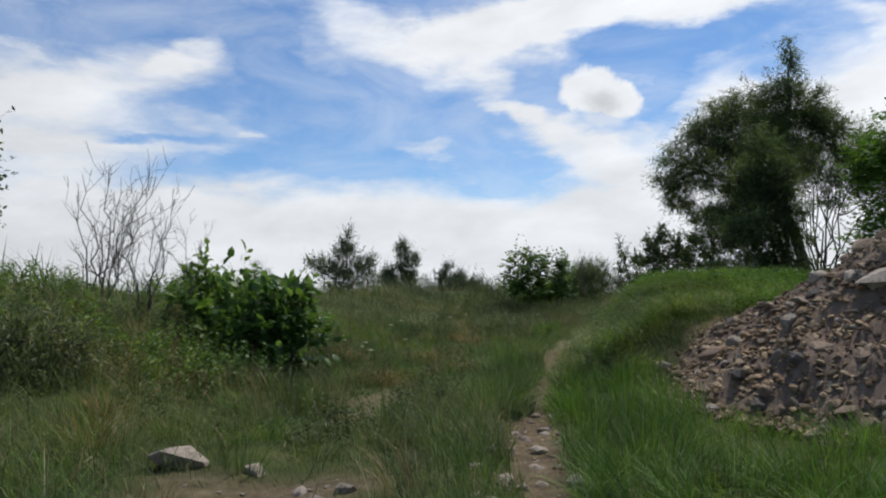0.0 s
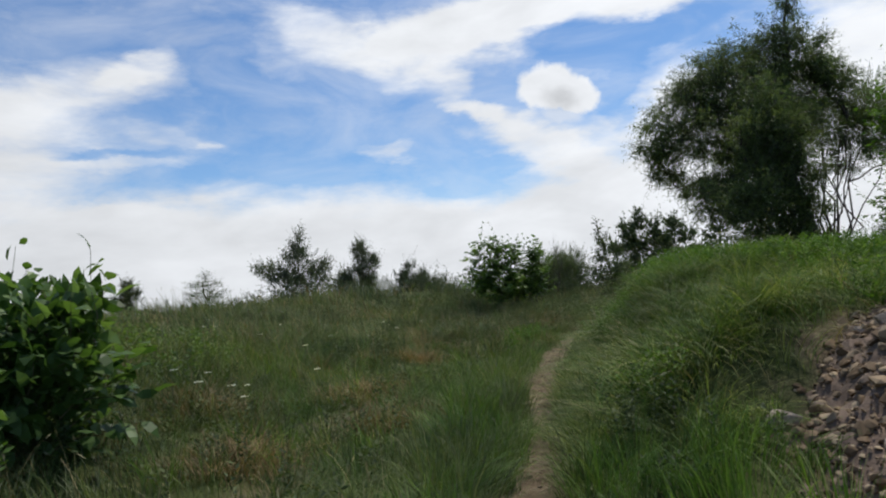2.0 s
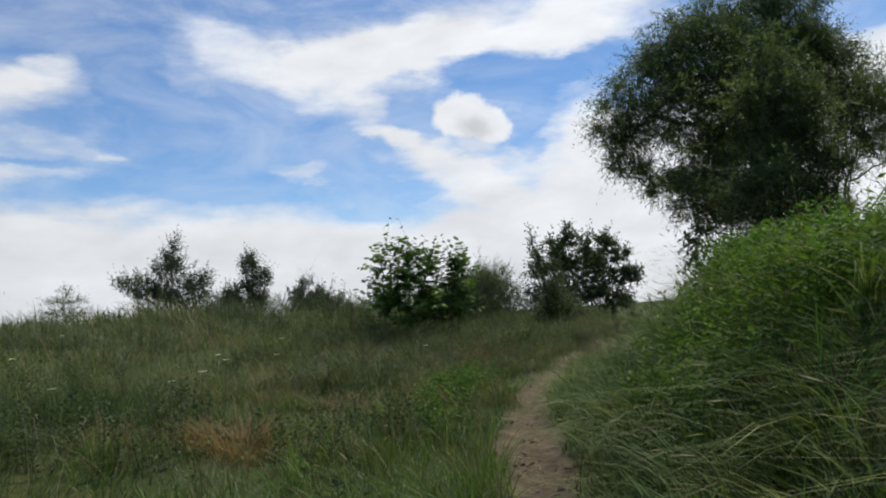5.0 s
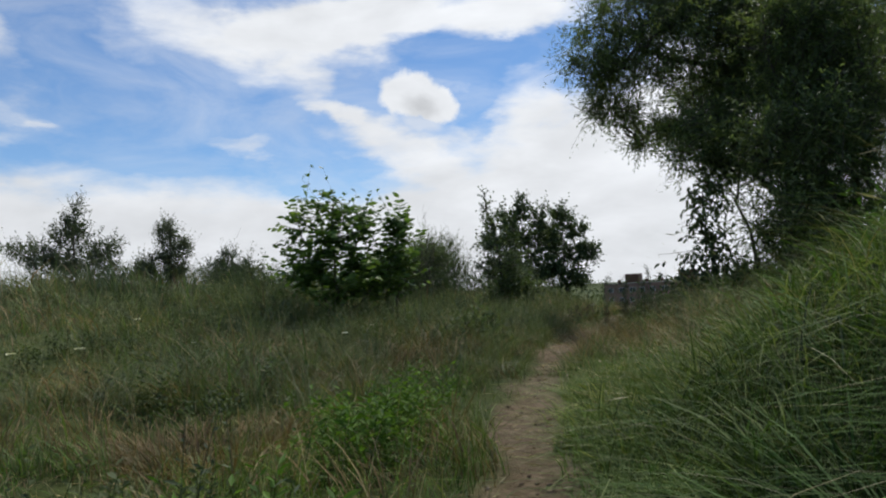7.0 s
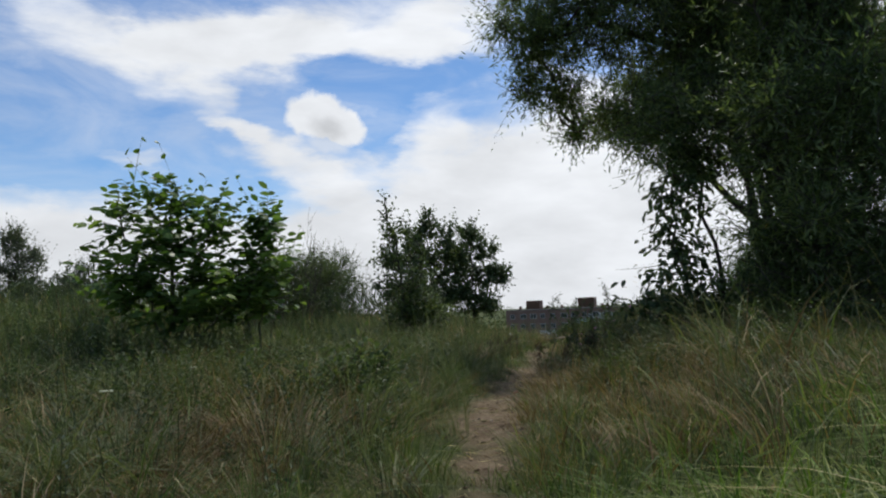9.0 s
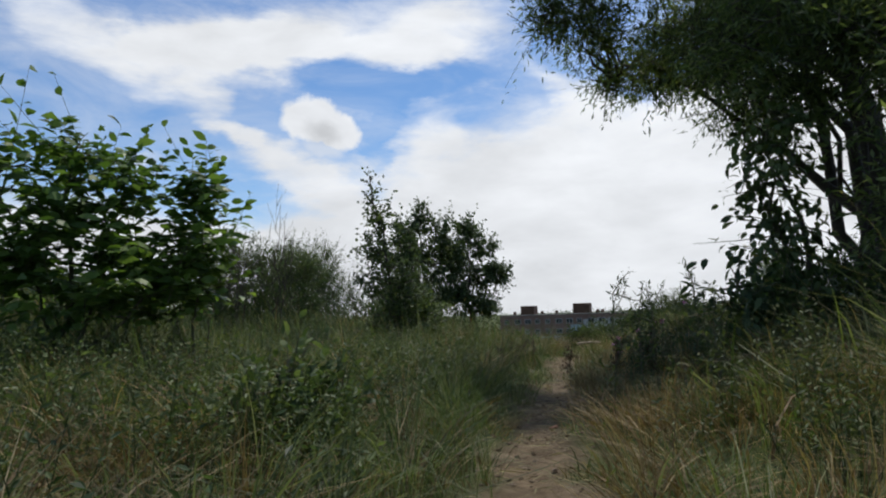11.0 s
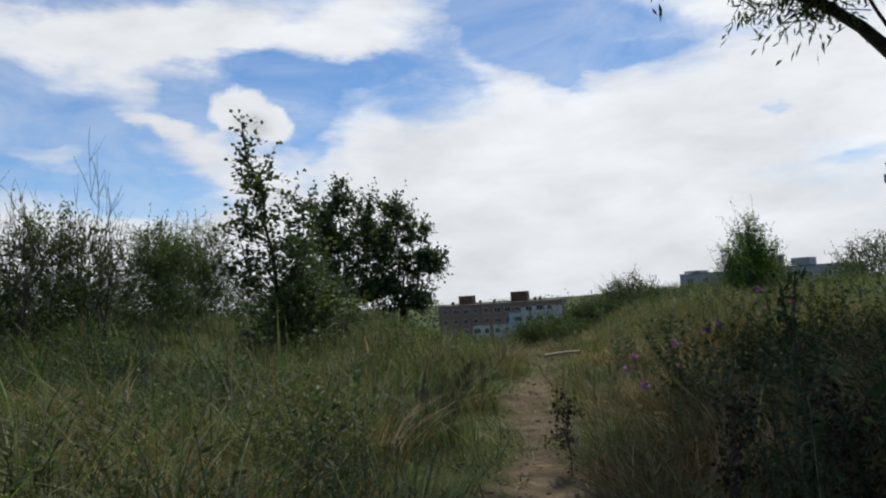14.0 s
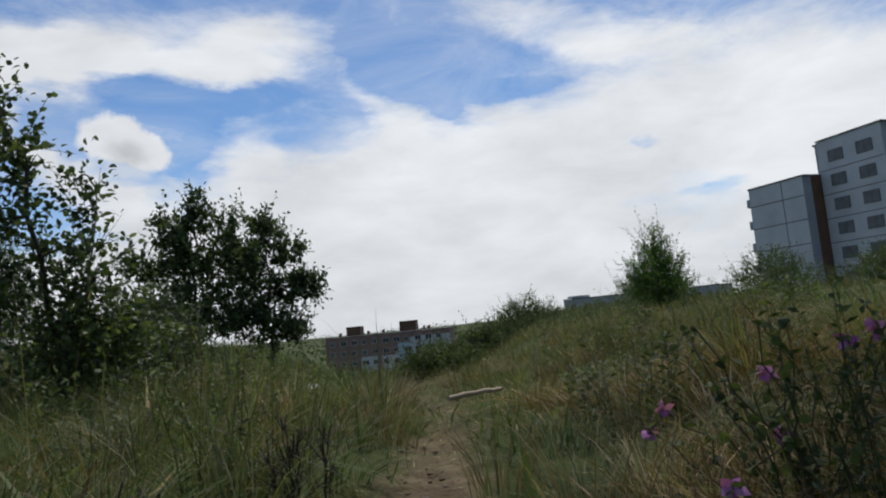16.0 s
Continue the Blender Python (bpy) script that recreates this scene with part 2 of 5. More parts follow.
GROUND = ground_material()
BLADE_GREEN = leaf_material("green_blades", (0.042, 0.070, 0.022), (0.088, 0.130, 0.044), (0.165, 0.205, 0.080))
BLADE_LUSH = leaf_material("lush_blades", (0.044, 0.098, 0.020), (0.102, 0.185, 0.040), (0.175, 0.260, 0.072))
BLADE_BERM = leaf_material("tangled_blades", (0.040, 0.070, 0.016), (0.115, 0.165, 0.040), (0.300, 0.330, 0.140))
BLADE_GREY = leaf_material("grey_green_blades", (0.056, 0.074, 0.042), (0.105, 0.128, 0.074), (0.200, 0.215, 0.135))
BLADE_DRY = leaf_material("dry_blades", (0.095, 0.060, 0.034), (0.190, 0.128, 0.074), (0.350, 0.275, 0.165), 0.25)
BLADE_STRAW = leaf_material("straw_stalks", (0.150, 0.130, 0.065), (0.260, 0.230, 0.125), (0.400, 0.360, 0.230), 0.2)
LEAF_WILLOW = leaf_material("willow_leaves", (0.045, 0.072, 0.032), (0.098, 0.138, 0.064), (0.165, 0.205, 0.108), 0.48, 0.45, 0.6, 0.3)
LEAF_DARK = leaf_material("dark_broad_leaves", (0.036, 0.058, 0.028), (0.074, 0.110, 0.050), (0.125, 0.165, 0.080), 0.35, 0.5)
LEAF_GREEN = leaf_material("broad_green_leaves", (0.035, 0.075, 0.018), (0.075, 0.140, 0.034), (0.130, 0.210, 0.060), 0.4, 0.45, 0.6, 0.2)
LEAF_POPLAR = leaf_material("poplar_leaves", (0.038, 0.060, 0.030), (0.078, 0.112, 0.054), (0.135, 0.172, 0.088), 0.35, 0.5)
LEAF_BUSH = leaf_material("bush_leaves", (0.050, 0.095, 0.022), (0.100, 0.170, 0.042), (0.170, 0.250, 0.080), 0.42, 0.42, 0.6, 0.24)
LEAF_ASH = leaf_material("ash_leaves", (0.040, 0.090, 0.016), (0.085, 0.165, 0.028), (0.140, 0.235, 0.050), 0.42)
LEAF_GREY = leaf_material("grey_green_leaves", (0.040, 0.058, 0.036), (0.076, 0.100, 0.062), (0.135, 0.160, 0.102), 0.25)
LEAF_WEED = leaf_material("weed_leaves", (0.034, 0.052, 0.024), (0.066, 0.092, 0.044), (0.125, 0.155, 0.070), 0.35)
PETAL_PINK = leaf_material("mallow_petals", (0.35, 0.10, 0.36), (0.48, 0.17, 0.50), (0.60, 0.28, 0.62), 0.3)
PETAL_WHITE = leaf_material("white_petals", (0.55, 0.55, 0.50), (0.68, 0.68, 0.63), (0.78, 0.78, 0.74), 0.2)
PETAL_YELLOW = leaf_material("yellow_petals", (0.45, 0.36, 0.03), (0.58, 0.48, 0.05), (0.66, 0.58, 0.10), 0.2)
BARK = solid("grey_brown_bark", (0.030, 0.024, 0.019), (0.085, 0.068, 0.052), 14, 0.9, 0.6)
BARK_PALE = solid("dry_grey_twigs", (0.040, 0.032, 0.027), (0.105, 0.085, 0.070), 20, 0.9, 0.4)
BARK_GREEN = solid("green_brown_stems", (0.050, 0.055, 0.026), (0.110, 0.100, 0.050), 20, 0.8, 0.3)
STONE = solid("pale_rubble_stone", (0.19, 0.15, 0.12), (0.44, 0.37, 0.30), 9, 0.92, 0.7, 0.3)
STONE_BROWN = solid("earthy_rubble_stone", (0.13, 0.09, 0.062), (0.32, 0.235, 0.165), 9, 0.95, 0.7, 0.3)
STONE_DARK = solid("dark_rubble_stone", (0.06, 0.052, 0.046), (0.16, 0.135, 0.115), 9, 0.95, 0.7, 0.2)
BRICK_RED = solid("broken_red_brick", (0.34, 0.13, 0.08), (0.46, 0.24, 0.17), 12, 0.9, 0.5)
RUBBLE_SOIL = solid("crumbled_brown_soil", (0.070, 0.047, 0.034), (0.21, 0.150, 0.108), 7, 0.97, 1.0)
LITTER = solid("white_litter", (0.62, 0.62, 0.60), (0.80, 0.80, 0.79), 20, 0.6, 0.2)
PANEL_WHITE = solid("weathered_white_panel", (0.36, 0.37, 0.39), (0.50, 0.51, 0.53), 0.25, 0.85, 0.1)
# grey panels; also carries the shade of the tall block's side wall
PANEL_GREY = solid("weathered_and_shaded_grey_panel", (0.22, 0.23, 0.25), (0.33, 0.34, 0.36), 0.25, 0.85, 0.1)
JOINT = solid("dark_panel_joint", (0.10, 0.095, 0.09), (0.16, 0.15, 0.14), 2, 0.9, 0.1)
BOARD = solid("grey_boarding", (0.10, 0.10, 0.105), (0.17, 0.17, 0.175), 1.0, 0.8, 0.1)
RUST = solid("rust_brown_cladding", (0.075, 0.038, 0.022), (0.15, 0.08, 0.05), 0.5, 0.9, 0.1)
FACADE_BROWN = solid("brown_render", (0.17, 0.10, 0.08), (0.25, 0.155, 0.125), 0.3, 0.9, 0.1)
FACADE_PALE = solid("pale_render", (0.36, 0.35, 0.35), (0.48, 0.47, 0.47), 0.3, 0.9, 0.1)
FACADE_TEAL = solid("pale_teal_render", (0.27, 0.34, 0.38), (0.35, 0.42, 0.46), 0.3, 0.9, 0.1)
ROOF_GREY = solid("grey_roof_edge", (0.10, 0.095, 0.095), (0.17, 0.16, 0.16), 0.5, 0.9, 0.1)
CRUMB = leaf_material("mixed_broken_stone", (0.072, 0.050, 0.036), (0.165, 0.122, 0.092), (0.31, 0.255, 0.205), 0.0, 0.95)
GLASS, _nt, _b, _o = material("window_glass")
_b.inputs["Base Color"].default_value, _b.inputs["Roughness"].default_value = (0.03, 0.035, 0.04, 1), 0.08


# ---- mesh helpers ----
def from_arrays(name, verts, tris, mat, smooth=False):
    me = bpy.data.meshes.new(name)
    verts, tris = np.asarray(verts, dtype=np.float32), np.asarray(tris, dtype=np.int32)
    k = tris.shape[1]
    me.vertices.add(len(verts)), me.loops.add(tris.size), me.polygons.add(len(tris))
    me.vertices.foreach_set("co", verts.ravel())
    me.loops.foreach_set("vertex_index", tris.ravel())
    me.polygons.foreach_set("loop_start", np.arange(0, tris.size, k, dtype=np.int32))
    me.polygons.foreach_set("use_smooth", np.full(len(tris), smooth))
    me.update(calc_edges=True)
    me.materials.append(mat)
    return me


def thing(name, mesh, label, category, kind="", group=""):
    return tagged(new(name, mesh), label, category, group, kind)


def holder(name, place, label, category, group=""):
    ob = new(name)
    ob.empty_display_size = 0.2
    ob.location = place
    return tagged(ob, label, category, group)


def child(name, mesh, parent, label=""):
    ob = new(name, mesh)
    ob.parent = parent
    if label:
        ob["label"] = label
    return ob


def part(name, bm, mat, parent, label=""):
    me = bpy.data.meshes.new(name)
    bm.to_mesh(me)
    bm.free()
    me.materials.append(mat)
    return child(name, me, parent, label)


def box(bm, lo, hi):
    r = bmesh.ops.create_cube(bm, size=1)
    for v in r["verts"]:
        v.co = Vector([lo[i] + (v.co[i] + 0.5) * (hi[i] - lo[i]) for i in range(3)])
    return bm


def unit(v):
    return v / np.maximum(np.linalg.norm(v, axis=-1, keepdims=True), 1e-9)


def smooth01(a, b, x):
    t = np.clip((x - a) / (b - a), 0, 1)
    return t * t * (3 - 2 * t)


def waves(x, y, seed, scale):
    """Cheap smooth noise, about -1 to 1."""
    r = np.random.RandomState(seed)
    out = np.zeros_like(x, dtype=float)
    for k in range(7):
        a, f, p = r.uniform(0, 6.28), scale * r.uniform(0.5, 2.2), r.uniform(0, 6.28)
        out = out + np.sin((x * np.cos(a) + y * np.sin(a)) * f + p + 1.3 * np.sin((x * np.sin(a) - y * np.cos(a)) * f * 0.7 + p * 2))
    return out / 4.0


# ---- the lie of the land ----
TRAIL = np.array([(0.1, -8), (0.25, -2), (0.39, 3.1), (0.65, 5.2), (1.07, 7.7), (1.6, 10.1), (2.54, 13.4), (3.05, 14.8), (3.55, 15.8),
                  (4.55, 17.8), (5.35, 19.1), (6.2, 20.3), (7.7, 22.4), (8.45, 23.4), (9.2, 24.4), (10.6, 26.5), (13, 30), (17, 36), (26, 48)])
RUT = np.array([(-1.4, -4), (-1.1, 2.5), (-0.96, 3.5), (-0.82, 5.1), (-0.45, 7.1), (-0.12, 10.4), (0.9, 13.6), (1.8, 15.6), (3.2, 18.0)])


def from_line(line, x, y):
    """Distance from a line of the plan, signed (right of it: plus), and how far along."""
    best, side, along = np.full(np.shape(x), 1e9), np.zeros(np.shape(x)), np.zeros(np.shape(x))
    run = 0.0
    for (ax, ay), (bx, by) in zip(line[:-1], line[1:]):
        dx, dy = bx - ax, by - ay
        n = math.hypot(dx, dy)
        t = np.clip(((x - ax) * dx + (y - ay) * dy) / (n * n), 0, 1)
        d = np.hypot(x - ax - t * dx, y - ay - t * dy)
        near = d < best
        best = np.where(near, d, best)
        side = np.where(near, np.sign((x - ax) * dy - (y - ay) * dx), side)
        along = np.where(near, run + t * n, along)
        run += n
    return best * side, along


PILE = (3.98, 5.42)


def height(x, y):
    x, y = np.asarray(x, dtype=float), np.asarray(y, dtype=float)
    d, s = from_line(TRAIL, x, y)
    left, right = np.maximum(-d, 0), np.maximum(d, 0)
    z = 0.04 * waves(x, y, 3, 0.9) + 0.03 * waves(x, y, 4, 2.5)
    # meadow that climbs on the left, with a bank near the start
    z = z + 0.45 * smooth01(1.6, 8, left) * smooth01(2, 16, y) * (1 - 0.9 * smooth01(26, 38, y + 0.5 * x))
    z = z + 0.62 * smooth01(1.9, 5.0, left) * (1 - smooth01(9, 15, y)) * smooth01(-3, 3, y)
    z = z + 0.55 * smooth01(2.5, 9, left) * smooth01(11, 27, y) * (1 - smooth01(3, 9, x - 0.10 * y))
    z = z + 0.085 * waves(x, y, 6, 1.7) * smooth01(0.9, 2.6, left) * (1 - smooth01(30, 45, y))
    z = z + 0.26 * smooth01(3.6, 6.5, left) * (1 - smooth01(9, 15, y)) * smooth01(-3, 3, y)
    # long berm on the right
    along = smooth01(6.0, 7.8, y) * (1 - smooth01(13.2, 15.4, y))
    z = z + (0.66 + 0.15 * smooth01(8.5, 10.5, y)) * along * smooth01(0.25, 1.5, right) * (1 - 0.35 * smooth01(2.6, 6.0, right))
    z = z + 0.06 * along * waves(x, y, 7, 3.2) * smooth01(0.5, 1.3, right)
    z = z + 0.22 * smooth01(0.4, 2.0, right) * smooth01(13, 16, y) * (1 - smooth01(40, 60, y))
    z = z + 0.30 * smooth01(2.5, 8.0, right) * (1 - smooth01(40, 70, y))
    # shallow valley that the trail follows down towards the town
    r, az = np.hypot(x - 5.4, y - 19.2), np.degrees(np.arctan2(x - 5.4, y - 19.2))
    val = np.exp(-(np.abs(az - 33.5) / 8.5) ** 4)
    z = z * (1 - 0.9 * val * smooth01(4, 9, r)) - 0.062 * np.clip(r - 6.5, 0, 45) * val
    # worn trail and rut
    z = z - 0.06 * np.exp(-(d / 0.22) ** 2)
    dr, _ = from_line(RUT, x, y)
    z = z - 0.06 * np.exp(-(dr / 0.25) ** 2) * (1 - smooth01(15, 18, y))
    # the plateau ends and the land drops towards the town
    far = np.hypot(x - 4, y - 14)
    z = z - 16.5 * smooth01(48, 135, far)
    return z


def bareness(x, y):
    d, s = from_line(TRAIL, x, y)
    wob = 0.07 * waves(x, y, 11, 4.0) + 0.05 * waves(x, y, 12, 11.0)
    width = 0.085 - 0.035 * smooth01(6.4, 7.4, y) * (1 - smooth01(8.4, 9.6, y)) + 0.085 * smooth01(9.0, 11, y) - 0.075 * smooth01(13.5, 16.5, y)
    b = (1 - smooth01(width - 0.06, width + 0.16, np.abs(d) + 1.3 * wob)) * (1 - 0.6 * smooth01(22, 26, y))
    dr, _ = from_line(RUT, x, y)
    r = (1 - smooth01(0.08, 0.34, np.abs(dr) + 2 * wob)) * smooth01(-0.2, 0.6, waves(x, y, 14, 0.9)) * (1 - smooth01(9.0, 12.5, y))
    front = (1 - smooth01(0.2, 0.75, np.hypot((x + 0.85) / 1.2, y - 3.3) + wob)) * 0.9
    p = 1 - smooth01(2.0, 2.35, np.hypot(x - PILE[0], y - PILE[1]) + 2 * wob)
    m = (1 - smooth01(0.2, 0.55, np.hypot(x - 9.6, (y - 23.45) * 1.3) + 1.5 * wob)) * 0.9
    m2 = (1 - smooth01(0.15, 0.5, np.hypot(x - 10.1, (y - 22.85) * 1.3) + 1.5 * wob)) * 0.85
    return np.clip(np.maximum.reduce([b, r * 0.8, front, p, m, m2]), 0, 1)


def spaced(lo, hi, step, reach_lo, reach_hi, grow=1.16):
    mid = list(np.arange(lo, hi, step))
    a, s = [lo], step
    while a[-1] > reach_lo:
        s *= grow
        a.append(a[-1] - s)
    b, s = [mid[-1]], step
    while b[-1] < reach_hi:
        s *= grow
        b.append(b[-1] + s)
    return np.array(a[:0:-1] + mid + b[1:])


def build_ground():
    gx, gy = spaced(-4, 11, 0.085, -2600, 2600), spaced(1.0, 27, 0.085, -2600, 2600)
    X, Y = np.meshgrid(gx, gy)
    Z = height(X, Y)
    nx, ny = len(gx), len(gy)
    idx = np.arange(nx * ny).reshape(ny, nx)
    quads = np.stack([idx[:-1, :-1], idx[:-1, 1:], idx[1:, 1:], idx[1:, :-1]], -1).reshape(-1, 4)
    B = bareness(X, Y)
    Z = Z + 0.012 * B * waves(X, Y, 21, 14)
    me = from_arrays("ground", np.stack([X, Y, Z], -1).reshape(-1, 3), quads, GROUND, True)
    at = me.attributes.new("bare", "FLOAT", "POINT")
    at.data.foreach_set("value", B.ravel().astype(np.float32))
    return thing("ground", me, "rolling grassy waste ground with a trodden earth trail", "ground", "structure")


build_ground()


# ---- grass ----
def blades(rng, x, y, tall, wide, lean, lean_dir, base=-0.02, segs=3, face=None):
    """Ribbons that taper and bend. lean: how far the tip goes sideways, as a part of the height."""
    n = len(x)
    z = height(x, y) + base
    turn = rng.uniform(0, 2 * np.pi, n) if face is None else face
    side = np.stack([np.cos(turn), np.sin(turn), np.zeros(n)], -1)
    bend = np.stack([np.cos(lean_dir), np.sin(lean_dir), np.zeros(n)], -1)
    foot = np.stack([x, y, z], -1)
    rows = []
    for k in range(segs + 1):
        t = k / segs
        c = foot + bend * (lean * tall * t ** 1.8)[:, None]
        c[:, 2] += tall * (t - 0.46 * np.minimum(lean, 1.6) * t ** 2.2)
        w = wide * (1 - t) ** 0.7 * (0.75 + 0.5 * t)
        if k < segs:
            rows += [c - side * w[:, None] / 2, c + side * w[:, None] / 2]
        else:
            rows.append(c)
    m = 2 * segs + 1
    V = np.stack(rows, 1).reshape(-1, 3)
    pat = []
    for k in range(segs - 1):
        a = 2 * k
        pat += [(a, a + 1, a + 3), (a, a + 3, a + 2)]
    pat.append((2 * segs - 2, 2 * segs - 1, 2 * segs))
    T = (np.arange(n)[:, None, None] * m + np.array(pat)[None]).reshape(-1, 3)
    return V, T


def scatter(rng, n, x0, x1, y0, y1):
    return rng.uniform(x0, x1, n), rng.uniform(y0, y1, n)


def trail_keep(rng, x, y):
    return rng.uniform(0, 1, len(x)) > bareness(x, y) * 1.15


def merged(name, sets, mat, label, category):
    vs, ts, o = [], [], 0
    for V, T in sets:
        vs.append(V), ts.append(T + o)
        o += len(V)
    return thing(name, from_arrays(name, np.concatenate(vs), np.concatenate(ts), mat), label, category, "stuff")


def tallness(x, y):
    """Height of the sward over the plan."""
    d, s = from_line(TRAIL, x, y)
    dr, _ = from_line(RUT, x, y)
    h = 0.20 + 0.34 * smooth01(0.3, 3.2, np.abs(d))
    h = np.where((d < 0) & (y < 16), 0.17 + 0.10 * (np.abs(dr) > 0.35) + 0.26 * smooth01(1.7, 4.5, -d), h)
    h = np.where((d > 0) & (y > 6) & (y < 15), 0.26 + 0.24 * smooth01(0.2, 1.2, d), h)
    h = np.where(y > 16.5, 0.20 + 0.34 * smooth01(0.2, 1.6, np.abs(d)) * (1 - 0.45 * smooth01(21, 24, y) * (d > 0)), h)
    h = h * (1 - 0.42 * smooth01(0.4, 1.2, d) * smooth01(20.6, 22.2, y) * (1 - smooth01(34, 40, y)))
    return h * np.clip(1 + 0.40 * waves(x, y, 31, 1.9) + 0.22 * waves(x, y, 32, 0.7) + 0.16 * waves(x, y, 33, 5.0), 0.3, 1.9)


def near_trail(rng, n, lo, hi, side, reach, power=1.4):
    """Random places beside the trail, denser close to it."""
    t = rng.uniform(lo, hi, n)
    cx, cy = np.interp(t, TRAIL[:, 1], TRAIL[:, 0]), t
    off = reach * rng.uniform(0, 1, n) ** power
    return cx + side * off, cy


def sward():
    rng = np.random.RandomState(5)
    green, lush, grey, dry, berm = [], [], [], [], []

    def add(x, y, scale, wide, segs, lean0, mix, wind=2.6, loose=0.5):
        keep = trail_keep(rng, x, y) & (rng.uniform(0, 1, len(x)) < 0.55 + loose * waves(x, y, 51, 2.6) + 0.25 * waves(x, y, 52, 7.0))
        x, y = x[keep], y[keep]
        n = len(x)
        tall = tallness(x, y) * rng.uniform(0.45, 1.25, n) * (scale if np.isscalar(scale) else scale[keep])
        lean = np.abs(rng.normal(lean0, 0.3, n)) * (1 + 0.5 * waves(x, y, 53, 1.9))
        ldir = wind + 1.2 * waves(x, y, 54, 1.6) + rng.normal(0, 1.4, n)
        w = wide * rng.uniform(0.6, 1.4, n)
        dryness = smooth01(0.2, 0.8, waves(x, y, 41, 0.9)) * 0.34 + 0.03
        d, _ = from_line(TRAIL, x, y)
        later = smooth01(14.5, 18, y)
        dryness = dryness + 0.12 * later + 0.40 * later * (d > 0.2) * smooth01(-0.2, 0.5, waves(x, y, 43, 0.9))
        dryness = dryness - 0.30 * (d > 0) * (y < 15)
        lushness = 0.75 * (d > 0) * (y < 6.8) + 0.5 * smooth01(-0.3, 0.6, waves(x, y, 42, 0.7)) * (1 - 0.85 * later)
        u = rng.uniform(0, 1, n)
        kind = np.where(u < dryness * mix, 3, np.where(u < dryness * mix + lushness * 0.8, 1, np.where(rng.uniform(0, 1, n) < 0.34 + 0.32 * later, 2, 0)))
        for k, store in enumerate((green, lush, grey, dry)):
            i = kind == k
            if i.any():
                store.append(blades(rng, x[i], y[i], tall[i], w[i], lean[i], ldir[i], segs=segs))

    # close stand along the trail, both sides
    x, y = near_trail(rng, 100000, 2.2, 16, -1, 5.0)
    add(x, y, 0.9, 0.0052, 3, 0.7, 1.0)
    x, y = near_trail(rng, 42000, 2.2, 16, 1, 4.0)
    add(x, y, np.where((y > 6.4) & (y < 15.6), 0.5, 0.9), 0.0055, 3, 0.8, 1.0, 3.4)
    x, y = near_trail(rng, 50000, 16, 30, -1, 5.0)
    add(x, y, 0.72, 0.0042, 4, 1.0, 1.0, 2.6, 0.75)
    x, y = near_trail(rng, 62000, 16, 30, 1, 5.5)
    add(x, y, 0.72, 0.0042, 4, 1.0, 1.0, 2.6, 0.75)
    # low thatch that closes the ground
    x, y = scatter(rng, 60000, -5, 11, 2.2, 27)
    add(x, y, 0.45, 0.010, 2, 0.9, 1.3, 1.0, 0.1)
    # middle distance
    x, y = scatter(rng, 75000, -10, 6, 5, 26)
    add(x, y, 0.85, 0.011, 3, 0.8, 1.0, 2.6, 0.6)
    x, y = scatter(rng, 40000, 4, 24, 15, 36)
    add(x, y, 0.85, 0.012, 3, 0.8, 1.0, 2.6, 0.6)
    # far meadow, coarse tufts
    x, y = scatter(rng, 75000, -34, 34, 22, 66)
    add(x, y, 1.05, 0.028, 2, 0.4, 0.9)
    x, y = scatter(rng, 22000, -26, -5, 3, 26)
    add(x, y, 1.1, 0.024, 2, 0.4, 0.8)
    # tufts: blades that splay from one foot, each tuft with its own lean
    def tufts(x, y, per, radius, tall, wide, lean0, splay, stores, segs=4):
        k = trail_keep(rng, x, y)
        x, y = x[k], y[k]
        m = len(x)
        hgt, own = tall * rng.uniform(0.6, 1.3, m), rng.uniform(0, 6.28, m)
        pull, kind = np.abs(rng.normal(lean0, 0.35, m)), rng.choice(len(stores), m)
        for q, store in enumerate(stores):
            i = np.repeat(np.where(kind == q)[0], per)
            n = len(i)
            a, r = rng.uniform(0, 6.28, n), radius * np.sqrt(rng.uniform(0, 1, n))
            bx, by = np.cos(own[i]) * pull[i] + np.cos(a) * splay * rng.uniform(0.3, 1, n), np.sin(own[i]) * pull[i] + np.sin(a) * splay * rng.uniform(0.3, 1, n)
            store.append(blades(rng, x[i] + r * np.cos(a), y[i] + r * np.sin(a), hgt[i] * rng.uniform(0.6, 1.15, n), wide * rng.uniform(0.6, 1.4, n), np.hypot(bx, by), np.arctan2(by, bx), segs=segs))

    def beside(n, lo, hi, side, start, reach, power=1.0):
        x, y = near_trail(rng, n, lo, hi, side, reach, power)
        return x + side * start, y

    tufts(*beside(1150, 6.6, 15.4, 1, 0.26, 3.3), 34, 0.17, 0.32, 0.0075, 1.2, 1.1, (berm, berm, green, lush))
    tufts(*beside(230, 6.6, 13.4, 1, 0.4, 2.8), 46, 0.10, 0.46, 0.0085, 1.35, 0.8, (berm, berm, lush))
    tufts(*beside(260, 6.4, 15.6, 1, 0.18, 0.5), 40, 0.10, 0.26, 0.005, 0.7, 0.6, (berm, green))
    tufts(*beside(420, 2.2, 6.6, 1, 0.22, 3.4), 50, 0.12, 0.30, 0.006, 0.35, 0.45, (lush, lush, lush, green))
    tufts(*beside(520, 2.2, 16, -1, 0.20, 5.0), 44, 0.11, 0.30, 0.0055, 0.4, 0.55, (green, lush, grey, green, dry))
